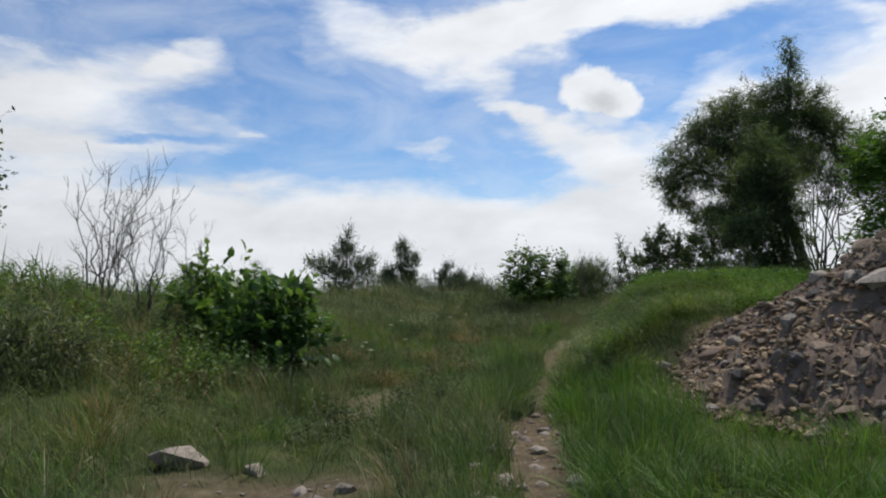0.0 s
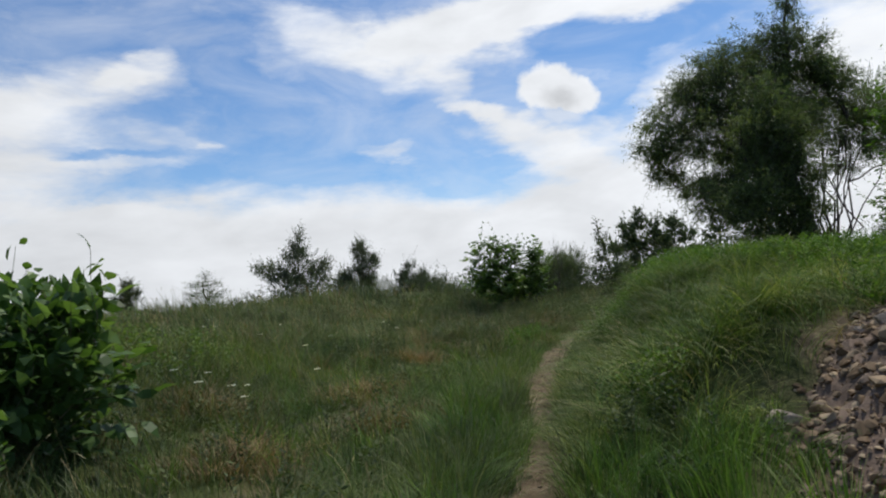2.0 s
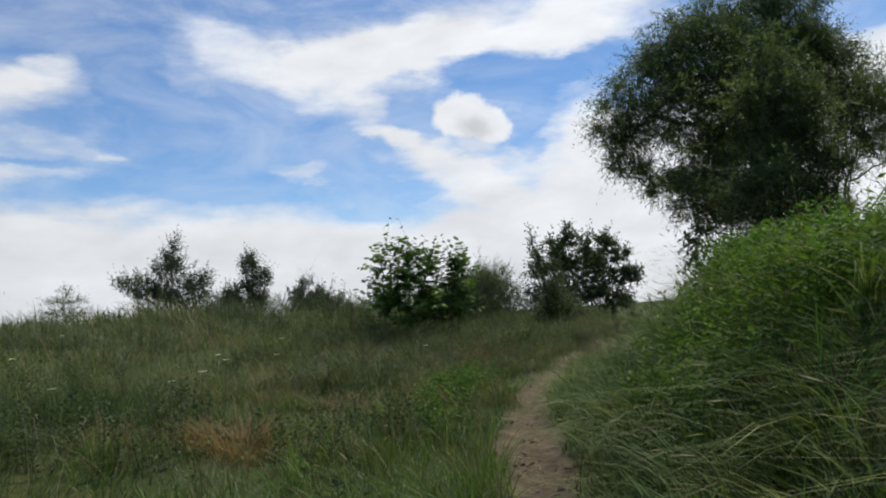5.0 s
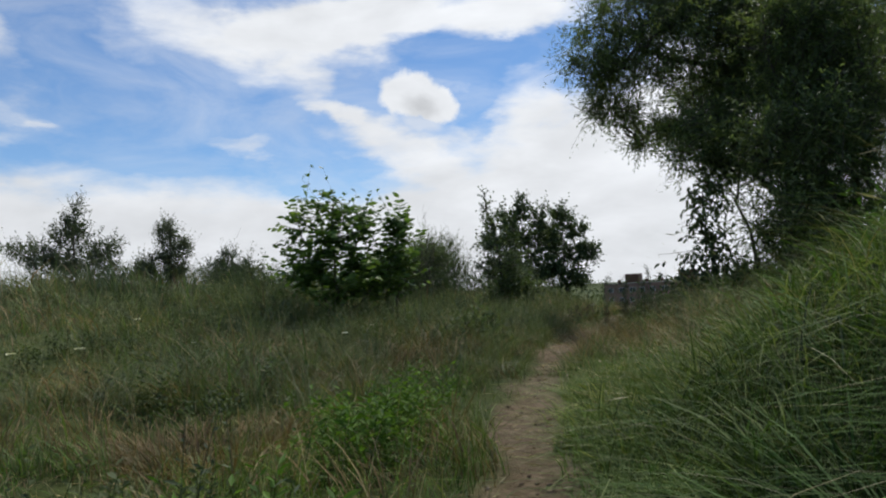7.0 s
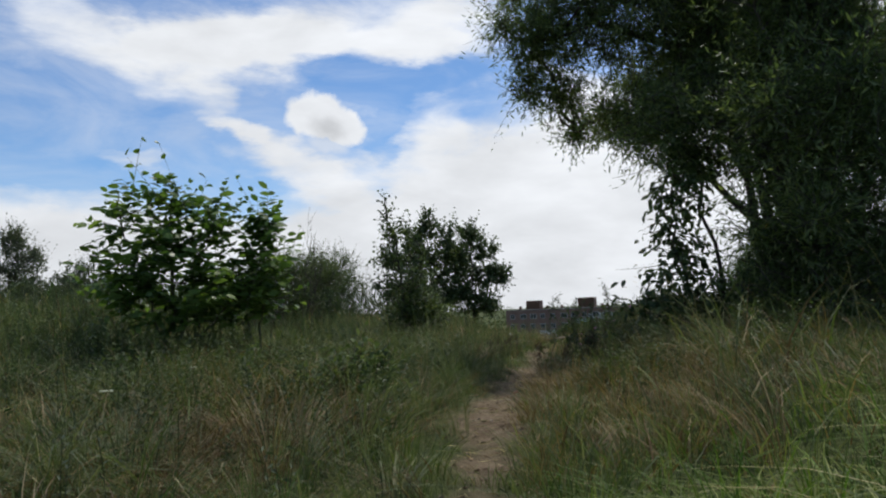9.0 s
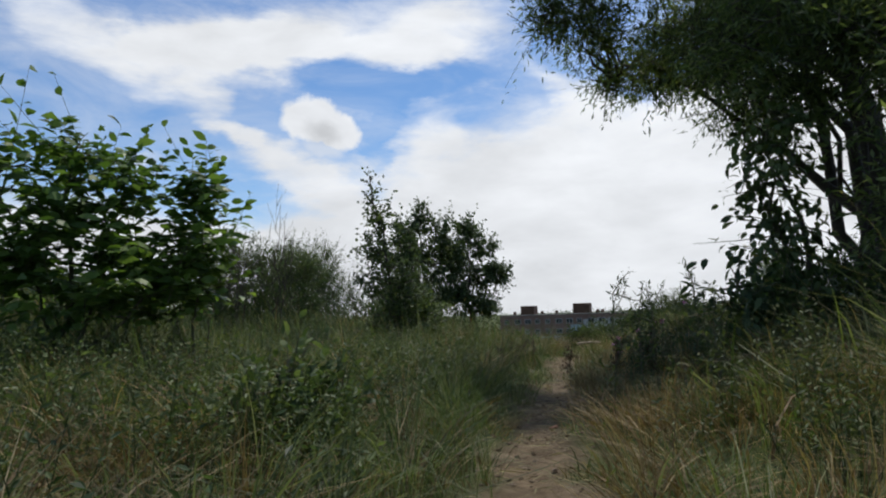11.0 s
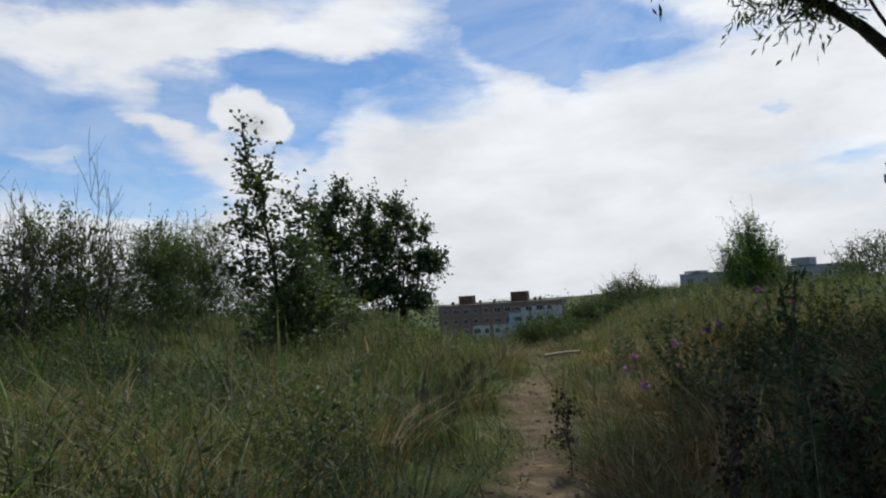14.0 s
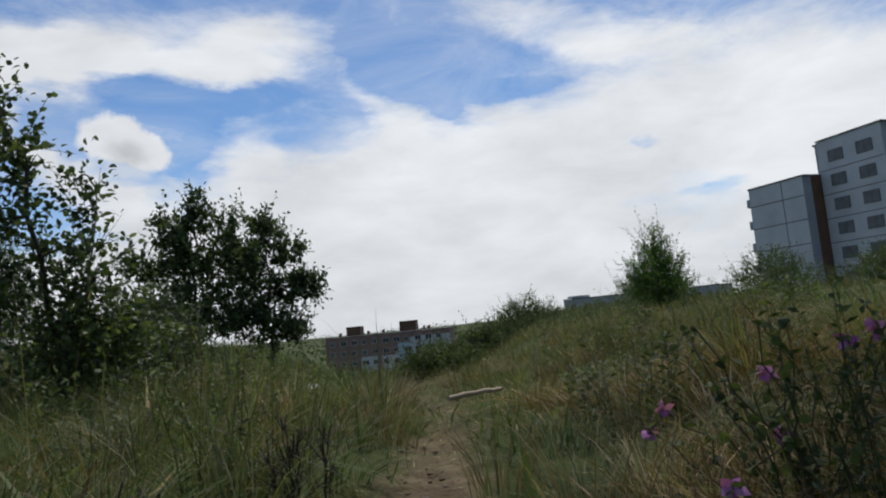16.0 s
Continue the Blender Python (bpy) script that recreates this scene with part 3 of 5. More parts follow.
    tufts(*beside(460, 16, 27, -1, 0.22, 4.0), 44, 0.11, 0.36, 0.0045, 0.5, 0.6, (green, grey, dry, green, dry))
    tufts(*beside(460, 16, 27, 1, 0.22, 4.5), 44, 0.11, 0.32, 0.0045, 0.6, 0.6, (dry, grey, dry, green, dry))
    tufts(*beside(240, 5.2, 10.5, -1, 0.10, 0.45), 46, 0.09, 0.34, 0.005, 0.45, 0.5, (green, lush, grey))
    tufts(*beside(260, 15.5, 25, -1, 0.35, 3.2), 46, 0.08, 0.52, 0.0058, 0.9, 0.9, (grey, green, grey, dry), 5)
    tufts(*beside(80, 15.5, 25, 1, 0.8, 2.8), 42, 0.08, 0.46, 0.0055, 1.0, 0.9, (dry, grey, dry, green), 5)
    # sparse creeping grass at the trail's edges
    tufts(*beside(300, 2.4, 26, 1, -0.32, 0.64), 14, 0.06, 0.09, 0.005, 0.8, 0.7, (green, dry, lush), 2)
    merged("meadow_grass", green, BLADE_GREEN, "tall green meadow grass swaying over the waste ground", "grass")
    merged("lush_grass", lush, BLADE_LUSH, "fresh bright green grass beside the trail", "grass")
    merged("grey_green_grass", grey, BLADE_GREY, "grey-green seeding meadow grass", "grass")
    merged("berm_grass", berm, BLADE_BERM, "tangled yellow-green grass lying over the berm", "grass")
    # brown flattened tussocks
    for cx, cy, r in ((-0.15, 10.3, 0.5), (1.35, 14.9, 0.55), (0.5, 13.0, 0.35), (-0.7, 7.6, 0.35), (2.3, 17.0, 0.8), (6.0, 18.2, 0.8), (6.7, 20.3, 0.6), (8.3, 21.0, 1.0), (4.6, 23.5, 0.9), (9.6, 22.6, 1.0), (5.2, 20.9, 0.5), (2.7, 17.7, 0.45), (3.4, 19.0, 0.5), (4.3, 20.0, 0.4), (5.3, 21.9, 0.5), (4.0, 21.2, 0.5), (-1.3, 9.3, 0.4), (0.1, 8.6, 0.3)):
        n = int(2600 * r)
        a, rr = rng.uniform(0, 6.28, n), r * np.sqrt(rng.uniform(0, 1, n)) * rng.uniform(0.6, 1.2, n)
        x, y = cx + rr * np.cos(a), cy + rr * np.sin(a)
        k = trail_keep(rng, x, y)
        x, y, a, n = x[k], y[k], a[k], int(k.sum())
        dry.append(blades(rng, x, y, rng.uniform(0.12, 0.34, n), 0.006 * rng.uniform(0.6, 1.4, n), np.abs(rng.normal(1.0, 0.4, n)), a + rng.normal(0, 0.8, n), segs=3))
    merged("dry_grass", dry, BLADE_DRY, "withered yellow-brown grass in patches", "grass")
    # thin stalks with seed heads
    stalks = []
    for n, lo, hi, side, reach, bent in ((2600, 2.6, 16, -1, 6, 0.4), (650, 6.6, 14.2, 1, 3.0, 0.9), (1000, 16, 29, -1, 6, 0.45), (900, 16, 29, 1, 6, 0.5)):
        x, y = near_trail(rng, n, lo, hi, side, reach, 1.0)
        k = trail_keep(rng, x, y) & (rng.uniform(0, 1, n) < 0.5 + 0.6 * waves(x, y, 57, 1.3))
        x, y, n = x[k], y[k], int(k.sum())
        tall = tallness(x, y) * rng.uniform(1.05, 1.4, n) + 0.03
        lean, ldir, face = np.abs(rng.normal(bent, 0.3, n)), rng.normal(2.8, 1.2, n), rng.uniform(0, 6.28, n)
        V, T = blades(rng, x, y, tall, np.full(n, 0.004), lean, ldir, segs=4, face=face)
        stalks.append((V, T))
        tip, below = V.reshape(n, 9, 3)[:, 8], V.reshape(n, 9, 3)[:, 6]
        D = unit(tip - below)
        stalks.append(leaf_mesh(rng, tip - D * 0.03, D, 0.055, 0.006))
    # long pale stalks laid over the berm by the wind
    x, y = beside(1100, 6.8, 15.2, 1, 0.40, 2.4)
    n = len(x)
    stalks.append(blades(rng, x, y, rng.uniform(0.32, 0.52, n), rng.uniform(0.005, 0.009, n), np.abs(rng.normal(1.35, 0.2, n)), rng.normal(3.3, 0.55, n), segs=5))
    merged("seeding_grass_stalks", stalks, BLADE_STRAW, "thin straw-coloured grass stalks with seed heads", "grass")


def weeds():
    """Leafy herbs: upright stems set with small leaves, in loose stands."""
    rng = np.random.RandomState(15)
    for name, mat, count, zone, tall, leaf, label in (
            ("green_weeds", LEAF_WEED, 640, (-6, 2, 4.5, 24), (0.12, 0.34), (0.042, 0.017), "low leafy green weeds among the grass"),
            ("dark_weeds", LEAF_WEED, 520, (1, 8, 17, 30), (0.2, 0.48), (0.036, 0.011), "dark leafy weeds standing in the grass"),
            ("grey_weeds", LEAF_GREY, 360, (-5, 10, 6, 32), (0.2, 0.45), (0.036, 0.010), "grey-green mugwort weeds standing in the grass"),
            ("bank_weeds", LEAF_BUSH, 260, (-7, -1.6, 5, 12), (0.2, 0.45), (0.06, 0.026), "bright leafy weeds on the grassy bank"),
            ("trailside_weeds", LEAF_GREY, 80, (5.7, 8.5, 17.8, 21.5), (0.2, 0.42), (0.035, 0.011), "dark leafy weeds close beside the trail"),
            ("shaded_weeds", LEAF_DARK, 460, (0.6, 6.2, 16.8, 26), (0.2, 0.5), (0.036, 0.013), "dark leafy weeds in the shade of the walnut"),
            ("berm_weeds", LEAF_ASH, 950, (1.6, 5.2, 7, 15.4), (0.16, 0.36), (0.05, 0.015), "leafy green weeds growing through the berm grass"),
            ("thicket_weeds", LEAF_WEED, 110, (6.5, 8.4, 19.2, 21.4), (0.25, 0.52), (0.036, 0.012), "dark leafy weeds in a thick stand beside the trail"),
            ("slope_weeds", LEAF_WEED, 300, (6, 24, 17, 40), (0.2, 0.5), (0.06, 0.02), "leafy weeds on the far slope")):
        x, y = scatter(rng, count * 3, *zone)
        d, _ = from_line(TRAIL, x, y)
        k = (np.abs(d) > 0.5) & (waves(x, y, 71 + len(name), 1.1) > -0.05) & (bareness(x, y) < 0.2)
        x, y = x[k][:count], y[k][:count]
        if not len(x):
            continue
        sets, paths = [], []
        for cx, cy, z in zip(x, y, height(x, y)):
            h, m = rng.uniform(*tall), rng.randint(3, 6)
            for _ in range(m):
                n = 16
                t = np.linspace(0.12, 1, n)
                lean = rng.normal(0, 0.22, 2)
                P = np.stack([cx + rng.normal(0, 0.06) + lean[0] * h * t ** 1.5, cy + rng.normal(0, 0.06) + lean[1] * h * t ** 1.5, z + h * t], -1)
                a = np.arange(n) * 2.4 + rng.uniform(0, 6.28)
                D = np.stack([np.cos(a), np.sin(a), np.full(n, 0.45)], -1)
                sets.append(leaf_mesh(rng, P, D, leaf[0] * (1.25 - 0.6 * np.mean(t)), leaf[1]))
                paths.append([(P[0] - np.array([0, 0, 0.15 * h]), 0.002), (P[7], 0.0016), (P[-1], 0.001)])
        merged(name, sets + [tubes(paths, 3)], mat, label, "weeds")


# ---- trees and shrubs ----
def tubes(paths, sides=5):
    """Tapered tubes along polylines: each a list of (point, radius)."""
    V, T, o = [], [], 0
    ang = np.arange(sides) * 2 * np.pi / sides
    for path in paths:
        P = np.array([p for p, r in path], dtype=float)
        Rr = np.array([r for p, r in path], dtype=float)
        D = unit(np.gradient(P, axis=0))
        ref = np.where(np.abs(D[:, 2:3]) > 0.9, np.array([[1.0, 0, 0]]), np.array([[0, 0, 1.0]]))
        A = unit(np.cross(D, ref))
        B = np.cross(D, A)
        ring = P[:, None] + Rr[:, None, None] * (np.cos(ang)[None, :, None] * A[:, None] + np.sin(ang)[None, :, None] * B[:, None])
        V.append(ring.reshape(-1, 3))
        n = len(P)
        for k in range(n - 1):
            for j in range(sides):
                a, b = o + k * sides + j, o + k * sides + (j + 1) % sides
                T += [(a, b, b + sides), (a, b + sides, a + sides)]
        o += n * sides
    return np.concatenate(V), np.array(T)


def crooked(rng, a, b, r0, r1, n=5, wander=0.08):
    a, b = np.array(a, float), np.array(b, float)
    L_ = np.linalg.norm(b - a)
    out = []
    for k in range(n + 1):
        t = k / n
        j = rng.normal(0, wander * L_, 3) * math.sin(math.pi * t) * 0.7
        out.append((a + (b - a) * t + j, r0 + (r1 - r0) * t))
    return out


def leaf_mesh(rng, P, D, length, width, broad=False):
    """Leaves at P that point along D, folded along the midrib; broad ones get a fuller outline."""
    n = len(P)
    D = unit(D)
    S = unit(np.cross(D, unit(rng.normal(0, 1, (n, 3)) + np.array([0, 0, 1.6]))))
    Nn = np.cross(S, D)
    Lh, W = (length * rng.uniform(0.65, 1.2, n))[:, None], (width * rng.uniform(0.75, 1.2, n))[:, None]
    if broad:
        V = np.stack([P, P + D * Lh * 0.28 + S * W * 0.45 + Nn * W * 0.14, P + D * Lh * 0.65 + S * W * 0.42 + Nn * W * 0.10, P + D * Lh - Nn * Lh * 0.12,
                      P + D * Lh * 0.65 - S * W * 0.42 + Nn * W * 0.10, P + D * Lh * 0.28 - S * W * 0.45 + Nn * W * 0.14], 1)
        pat, m = np.array([(0, 1, 5), (1, 2, 4), (1, 4, 5), (2, 3, 4)]), 6
    else:
        V = np.stack([P, P + D * Lh * 0.45 + S * W * 0.5 + Nn * W * 0.15, P + D * Lh, P + D * Lh * 0.45 - S * W * 0.5 + Nn * W * 0.15], 1)
        pat, m = np.array([(0, 1, 2), (0, 2, 3)]), 4
    return V.reshape(-1, 3), (np.arange(n)[:, None, None] * m + pat[None]).reshape(-1, 3)


def woody(name, place, stems, clumps, leaf, label, category, seed, twigs=300, per_twig=12, twig_len=0.4, droop=0.0, bark=BARK, foliage=LEAF_GREEN,
          broad=False, up=0.35, group="", shell=0.55, pinnate=False, spread=0.35, limbs=(), lumps=0):
    """A tree or shrub: stems (base xy offset, top xyz, radius), crown clumps (x, y, z, rx, rz), all from its foot."""
    rng = np.random.RandomState(seed)
    ob = holder(name, (place[0], place[1], float(height(place[0], place[1])) - 0.03), label, category, group)
    paths = []
    for bx, by, tx, ty, tz, r in stems:
        paths.append(crooked(rng, (bx, by, 0), (tx, ty, tz), r, r * 0.35, 7, 0.05))
    for limb in limbs:
        fine = []
        for (ax, ay, az_, ar), (bx, by, bz, br) in zip(limb[:-1], limb[1:]):
            fine += crooked(rng, (ax, ay, az_), (bx, by, bz), ar, br, 4, 0.04)[:-1]
        paths.append(fine + [(np.array(limb[-1][:3], float), limb[-1][3])])
    nodes = [p for path in paths for p, r in path[2:]]
    C = np.array(clumps, dtype=float)
    vol = C[:, 3] ** 2 * C[:, 4]
    for c in C:
        k = max(3, int(4 + 6 * c[3]))
        for _ in range(k):
            v = unit(rng.normal(0, 1, 3)) * rng.uniform(0.4, 0.95)
            tip = c[:3] + v * np.array([c[3], c[3], c[4]])
            below = [q for q in nodes if q[2] < tip[2] + 0.15] or nodes
            foot = min(below, key=lambda q: np.linalg.norm(q - tip) + 0.15 * rng.rand())
            r = 0.010 + 0.010 * np.linalg.norm(tip - foot)
            paths.append(crooked(rng, foot, tip, r, 0.003, 5, 0.07))
    if lumps:
        # half of the twigs fill the clumps, the rest sit in bunches on and round them
        fat, many = np.repeat(C, lumps, 0), len(C) * lumps
        v = unit(rng.normal(0, 1, (many, 3))) * (rng.uniform(0.3, 1.1, (many, 1)) ** 0.5)
        size = rng.uniform(0.3, 0.55, many)
        B = np.concatenate([fat[:, :3] + v * fat[:, [3, 3, 4]], (fat[:, 3] * size)[:, None], (fat[:, 4] * size)[:, None]], 1)
        volb = B[:, 3] ** 2 * B[:, 4]
        share = np.concatenate([vol ** 0.75 / (vol ** 0.75).sum(), volb ** 0.75 / (volb ** 0.75).sum()]) / 2
        C = np.concatenate([C, B])
    else:
        share = vol ** 0.75 / (vol ** 0.75).sum()
    which = rng.choice(len(C), twigs, p=share)
    v = unit(rng.normal(0, 1, (twigs, 3)))
    rad = rng.uniform(shell, 1.0, twigs) ** 0.7
    rad = rad * (1 + 0.28 * np.sin(v[:, 0] * 5 + which * 2.1) * np.sin(v[:, 1] * 4 + which) + 0.22 * np.sin(v[:, 2] * 7 + v[:, 0] * 4 + which * 1.3))
    ctr = C[which, :3] + v * rad[:, None] * np.stack([C[which, 3], C[which, 3], C[which, 4]], -1)
    ctr[:, 2] = np.maximum(ctr[:, 2], 0.08)
    dirs = unit(v * np.array([1, 1, 0.6]) + np.array([0, 0, up - droop]) + rng.normal(0, 0.45, (twigs, 3)))
    ln = twig_len * rng.uniform(0.5, 1.3, twigs) * np.where(rng.uniform(0, 1, twigs) < 0.07, 2.0, 1.0)
    dirs[:, 2] += np.where(ln > 1.4 * twig_len, 0.4 - droop, 0)
    for i in [k for k in range(twigs) if k % 2 == 0 or ln[k] > 1.4 * twig_len]:
        a = ctr[i] - dirs[i] * ln[i] * 0.5
        e = ctr[i] + dirs[i] * ln[i] * 0.55
        paths.append([(a, 0.0045), ((a + e) / 2 + rng.normal(0, 0.01, 3), 0.003), (e, 0.0015)])
    t = np.tile(np.linspace(-0.5, 0.55, per_twig), twigs)
    P = np.repeat(ctr, per_twig, 0) + np.repeat(dirs * ln[:, None], per_twig, 0) * t[:, None]
    P[:, 2] -= droop * 0.35 * np.repeat(ln, per_twig) * (t + 0.5) ** 2
    if pinnate:
        sgn = np.where(np.arange(len(P)) % 2 == 0, 1.0, -1.0)[:, None]
        sd = unit(np.cross(np.repeat(dirs, per_twig, 0), np.array([0, 0, 1.0])))
        D = sd * sgn + 0.55 * np.repeat(dirs, per_twig, 0) + rng.normal(0, 0.18, P.shape) - np.array([0, 0, 0.25])
    else:
        D = np.repeat(dirs, per_twig, 0) * 0.8 + rng.normal(0, 0.6, P.shape) - np.array([0, 0, droop])
        P = P + rng.normal(0, spread * 0.06, P.shape)
    child("trunk", from_arrays("trunk", *tubes(paths), bark, True), ob)
    V, T = leaf_mesh(rng, P, D, leaf[0], leaf[1], broad)
    child("crown", from_arrays("crown", V, T, foliage), ob)
    return ob


def bare_shrub(name, place, tall, spread, count, label, seed, r=0.016, mat=BARK_PALE, group=""):
    rng = np.random.RandomState(seed)
    ob = holder(name, (place[0], place[1], float(height(place[0], place[1])) - 0.03), label, "shrub", group)
    paths = []
    for k in range(count):
        a = rng.uniform(0, 6.28)
        out = spread * rng.uniform(0.15, 1.0)
        top = np.array([math.cos(a) * out, math.sin(a) * out, tall * rng.uniform(0.65, 1.0)])
        stem = crooked(rng, (math.cos(a) * 0.06, math.sin(a) * 0.06, 0), top, r * rng.uniform(0.5, 1.0), 0.003, 8, 0.045)
        paths.append(stem)
        for j in range(10):
            i = rng.randint(2, 8)
            p, rr = stem[i]
            d = unit(unit(top) + rng.normal(0, 0.45, 3) + np.array([0, 0, 0.15]))
            twig = crooked(rng, p, p + d * tall * rng.uniform(0.12, 0.38), rr * 0.55, 0.0018, 4, 0.06)
            paths.append(twig)
            for q in range(2):
                p2 = twig[rng.randint(1, 4)][0]
                d2 = unit(d + rng.normal(0, 0.5, 3))
                paths.append(crooked(rng, p2, p2 + d2 * tall * rng.uniform(0.06, 0.16), 0.0022, 0.001, 2, 0.05))
    child("stem", from_arrays("stem", *tubes(paths, 4), mat, True), ob)
    return ob


sward()
weeds()

# the big willow on the right: a leaning trunk, limbs over the trail and a leafy skirt
woody("willow_tree", (10.95, 20.8),
      [(0.05, 0.05, -0.9, 0.9, 4.8, 0.09), (-0.08, 0, -1.9, -0.4, 4.6, 0.09), (-0.1, -0.1, -1.6, -0.5, 2.6, 0.05), (-0.9, -0.4, -1.2, -0.6, 2.8, 0.04), (-1.5, -0.3, -2.2, -0.3, 2.6, 0.035)],
      [(0.0, 0, 7.45, 0.30, 0.45), (-0.05, 0, 8.05, 0.14, 0.28), (-0.5, 0, 6.6, 0.8, 0.55), (0.4, 0.2, 6.0, 0.7, 0.6), (1.2, 0.2, 5.6, 0.6, 0.5), (-2.6, -0.1, 2.85, 0.6, 0.42), (-1.5, 0.3, 6.1, 0.85, 0.75), (-2.5, 0.4, 5.5, 0.85, 0.75), (-0.4, 0.4, 5.6, 0.9, 0.8),
       (-1.5, -0.2, 5.0, 1.05, 0.85), (-3.2, 0.6, 4.6, 0.75, 0.6), (-2.6, -0.2, 4.2, 0.95, 0.75), (-3.7, 0.6, 3.9, 0.6, 0.45), (-0.6, -0.4, 4.3, 0.9, 0.8), (-1.7, -0.5, 3.5, 0.95, 0.75)]
      + [(-3.3, 0.8, 3.3, 0.5, 0.35), (-2.9, 0.95, 2.75, 0.25, 0.16), (-2.3, 1.1, 3.05, 0.45, 0.22), (-1.9, 1.2, 3.0, 0.4, 0.25), (-1.1, 0.9, 2.6, 0.4, 0.28), (-3.3, -1.2, 2.3, 0.4, 0.45), (-2.7, -1.0, 2.7, 0.5, 0.4), (-2.75, -1.1, 2.1, 0.36, 0.4), (-1.0, -0.5, 0.5, 0.6, 0.4), (0.3, 1.2, 4.7, 0.8, 0.7), (-1.1, 1.5, 3.9, 0.7, 0.5)],
      (0.095, 0.020), "large leaning willow with dark narrow grey-green leaves", "tree", 101, twigs=10800, per_twig=14, twig_len=0.5, droop=0.35, foliage=LEAF_WILLOW, shell=0.2, lumps=7,
      limbs=[[(0, 0, 0, 0.21), (-0.08, 0, 1.5, 0.17), (-0.5, 0, 3.0, 0.13), (-0.45, 0, 4.6, 0.09), (-0.1, 0, 6.4, 0.05), (0, 0, 7.9, 0.015)],
             [(-0.05, 0, 1.0, 0.09), (-0.8, 0.7, 2.2, 0.045), (-1.5, 1.25, 2.95, 0.026), (-2.3, 1.1, 3.1, 0.015), (-2.9, 0.95, 2.8, 0.006)],
             [(-0.4, 0, 2.7, 0.09), (-1.6, 0.3, 3.9, 0.06), (-2.8, 0.6, 4.3, 0.035), (-3.6, 0.6, 3.9, 0.01)]])
# its pollarded neighbour: a thick stump with a fan of rods
_r = np.random.RandomState(17)
woody("pollard_willow", (11.6, 21.1),
      [(_r.normal(0, 0.08), _r.normal(0, 0.08), -1.0 + 2.2 * k / 15, _r.normal(0, 0.5), _r.uniform(2.8, 4.6), _r.uniform(0.022, 0.04)) for k in range(16)],
      [(-0.6, 0, 4.6, 0.55, 0.6), (0.1, 0, 5.1, 0.6, 0.6), (0.8, 0, 4.6, 0.6, 0.6), (0.0, 0, 4.0, 0.6, 0.55), (1.1, 0.1, 3.7, 0.45, 0.5), (-0.9, 0, 3.6, 0.35, 0.45), (0.4, 0, 3.2, 0.5, 0.35), (0.3, 0, 5.7, 0.35, 0.35), (1.6, 0.3, 4.8, 0.8, 0.8), (2.2, 0.6, 3.8, 0.8, 0.8), (2.3, 0.4, 0.9, 0.8, 0.7)],
      (0.095, 0.020), "pollarded willow with a fan of thin rods from a thick stump", "tree", 109, twigs=3400, per_twig=13, twig_len=0.45, droop=0.1, up=0.8, foliage=LEAF_WILLOW, shell=0.2, lumps=5,
      limbs=[[(0, 0, 0, 0.2), (0.03, 0, 0.5, 0.18), (0.05, 0, 0.95, 0.20), (0.05, 0, 1.1, 0.1)]])
# thick willow bush in front of the trunk
woody("willow_bush", (8.95, 18.7), [(0, 0, 0.1, 0.1, 4.2, 0.06), (0.1, 0, 0.5, -0.2, 3.6, 0.045), (-0.1, 0, -0.7, 0.1, 3.4, 0.045), (0, 0.1, -0.3, 0.4, 3.0, 0.04), (0.05, 0, 0.6, 0.3, 2.4, 0.035), (-0.05, 0, -0.5, -0.3, 2.2, 0.035)],
      [(0.0, 0, 4.4, 0.55, 0.6), (-0.45, 0, 3.7, 0.7, 0.7), (0.4, 0, 3.5, 0.65, 0.8), (0, 0, 2.8, 0.8, 0.7), (-0.5, 0.1, 2.3, 0.55, 0.6), (0.4, -0.2, 2.1, 0.6, 0.7), (-0.1, 0, 1.5, 0.75, 0.6), (0.3, -0.3, 0.9, 0.7, 0.6), (-0.4, -0.1, 0.8, 0.6, 0.5), (0.1, -0.2, 0.4, 0.8, 0.4), (-0.9, -0.5, 2.1, 0.6, 0.7), (-1.15, -0.6, 1.2, 0.6, 0.6), (-0.8, -0.4, 0.5, 0.6, 0.4)],
      (0.095, 0.020), "thick dark willow bush with narrow leaves beside the berm", "bush", 108, twigs=5600, per_twig=14, twig_len=0.45, droop=0.2, foliage=LEAF_WILLOW, shell=0.1, lumps=5)
# broad-leaved tree beyond the rubble
woody("ash_tree", (10.9, 15.6), [(0, 0, 0, 0, 3.6, 0.12), (0.02, 0, 0.9, 0.2, 3.2, 0.08)],
      [(0, 0, 3.6, 1.1, 0.9), (-0.6, -0.3, 2.7, 1.1, 1.0), (0.8, 0.2, 3.0, 1.3, 1.2), (-0.5, 0, 1.4, 1.1, 0.9), (1.0, 0, 1.6, 1.2, 1.0), (-1.1, -0.2, 3.1, 0.5, 0.4)],
      (0.13, 0.055), "broad-leaved tree with bright green leaves beyond the rubble pile", "tree", 102, twigs=2218, per_twig=10, twig_len=0.5, foliage=LEAF_ASH, broad=True, pinnate=True, shell=0.3, lumps=6)
woody("roadside_tree", (-8.2, 11.0), [(0, 0, 0, 0, 2.6, 0.09)], [(0, 0, 2.4, 0.95, 0.8), (0.2, 0, 1.6, 0.7, 0.5), (0.75, 0, 2.0, 0.35, 0.25), (0.6, 0, 2.75, 0.35, 0.25)],
      (0.10, 0.05), "leafy young tree beyond the grassy bank", "tree", 103, twigs=760, per_twig=9, twig_len=0.35, foliage=LEAF_DARK, broad=True, lumps=4, shell=0.2)
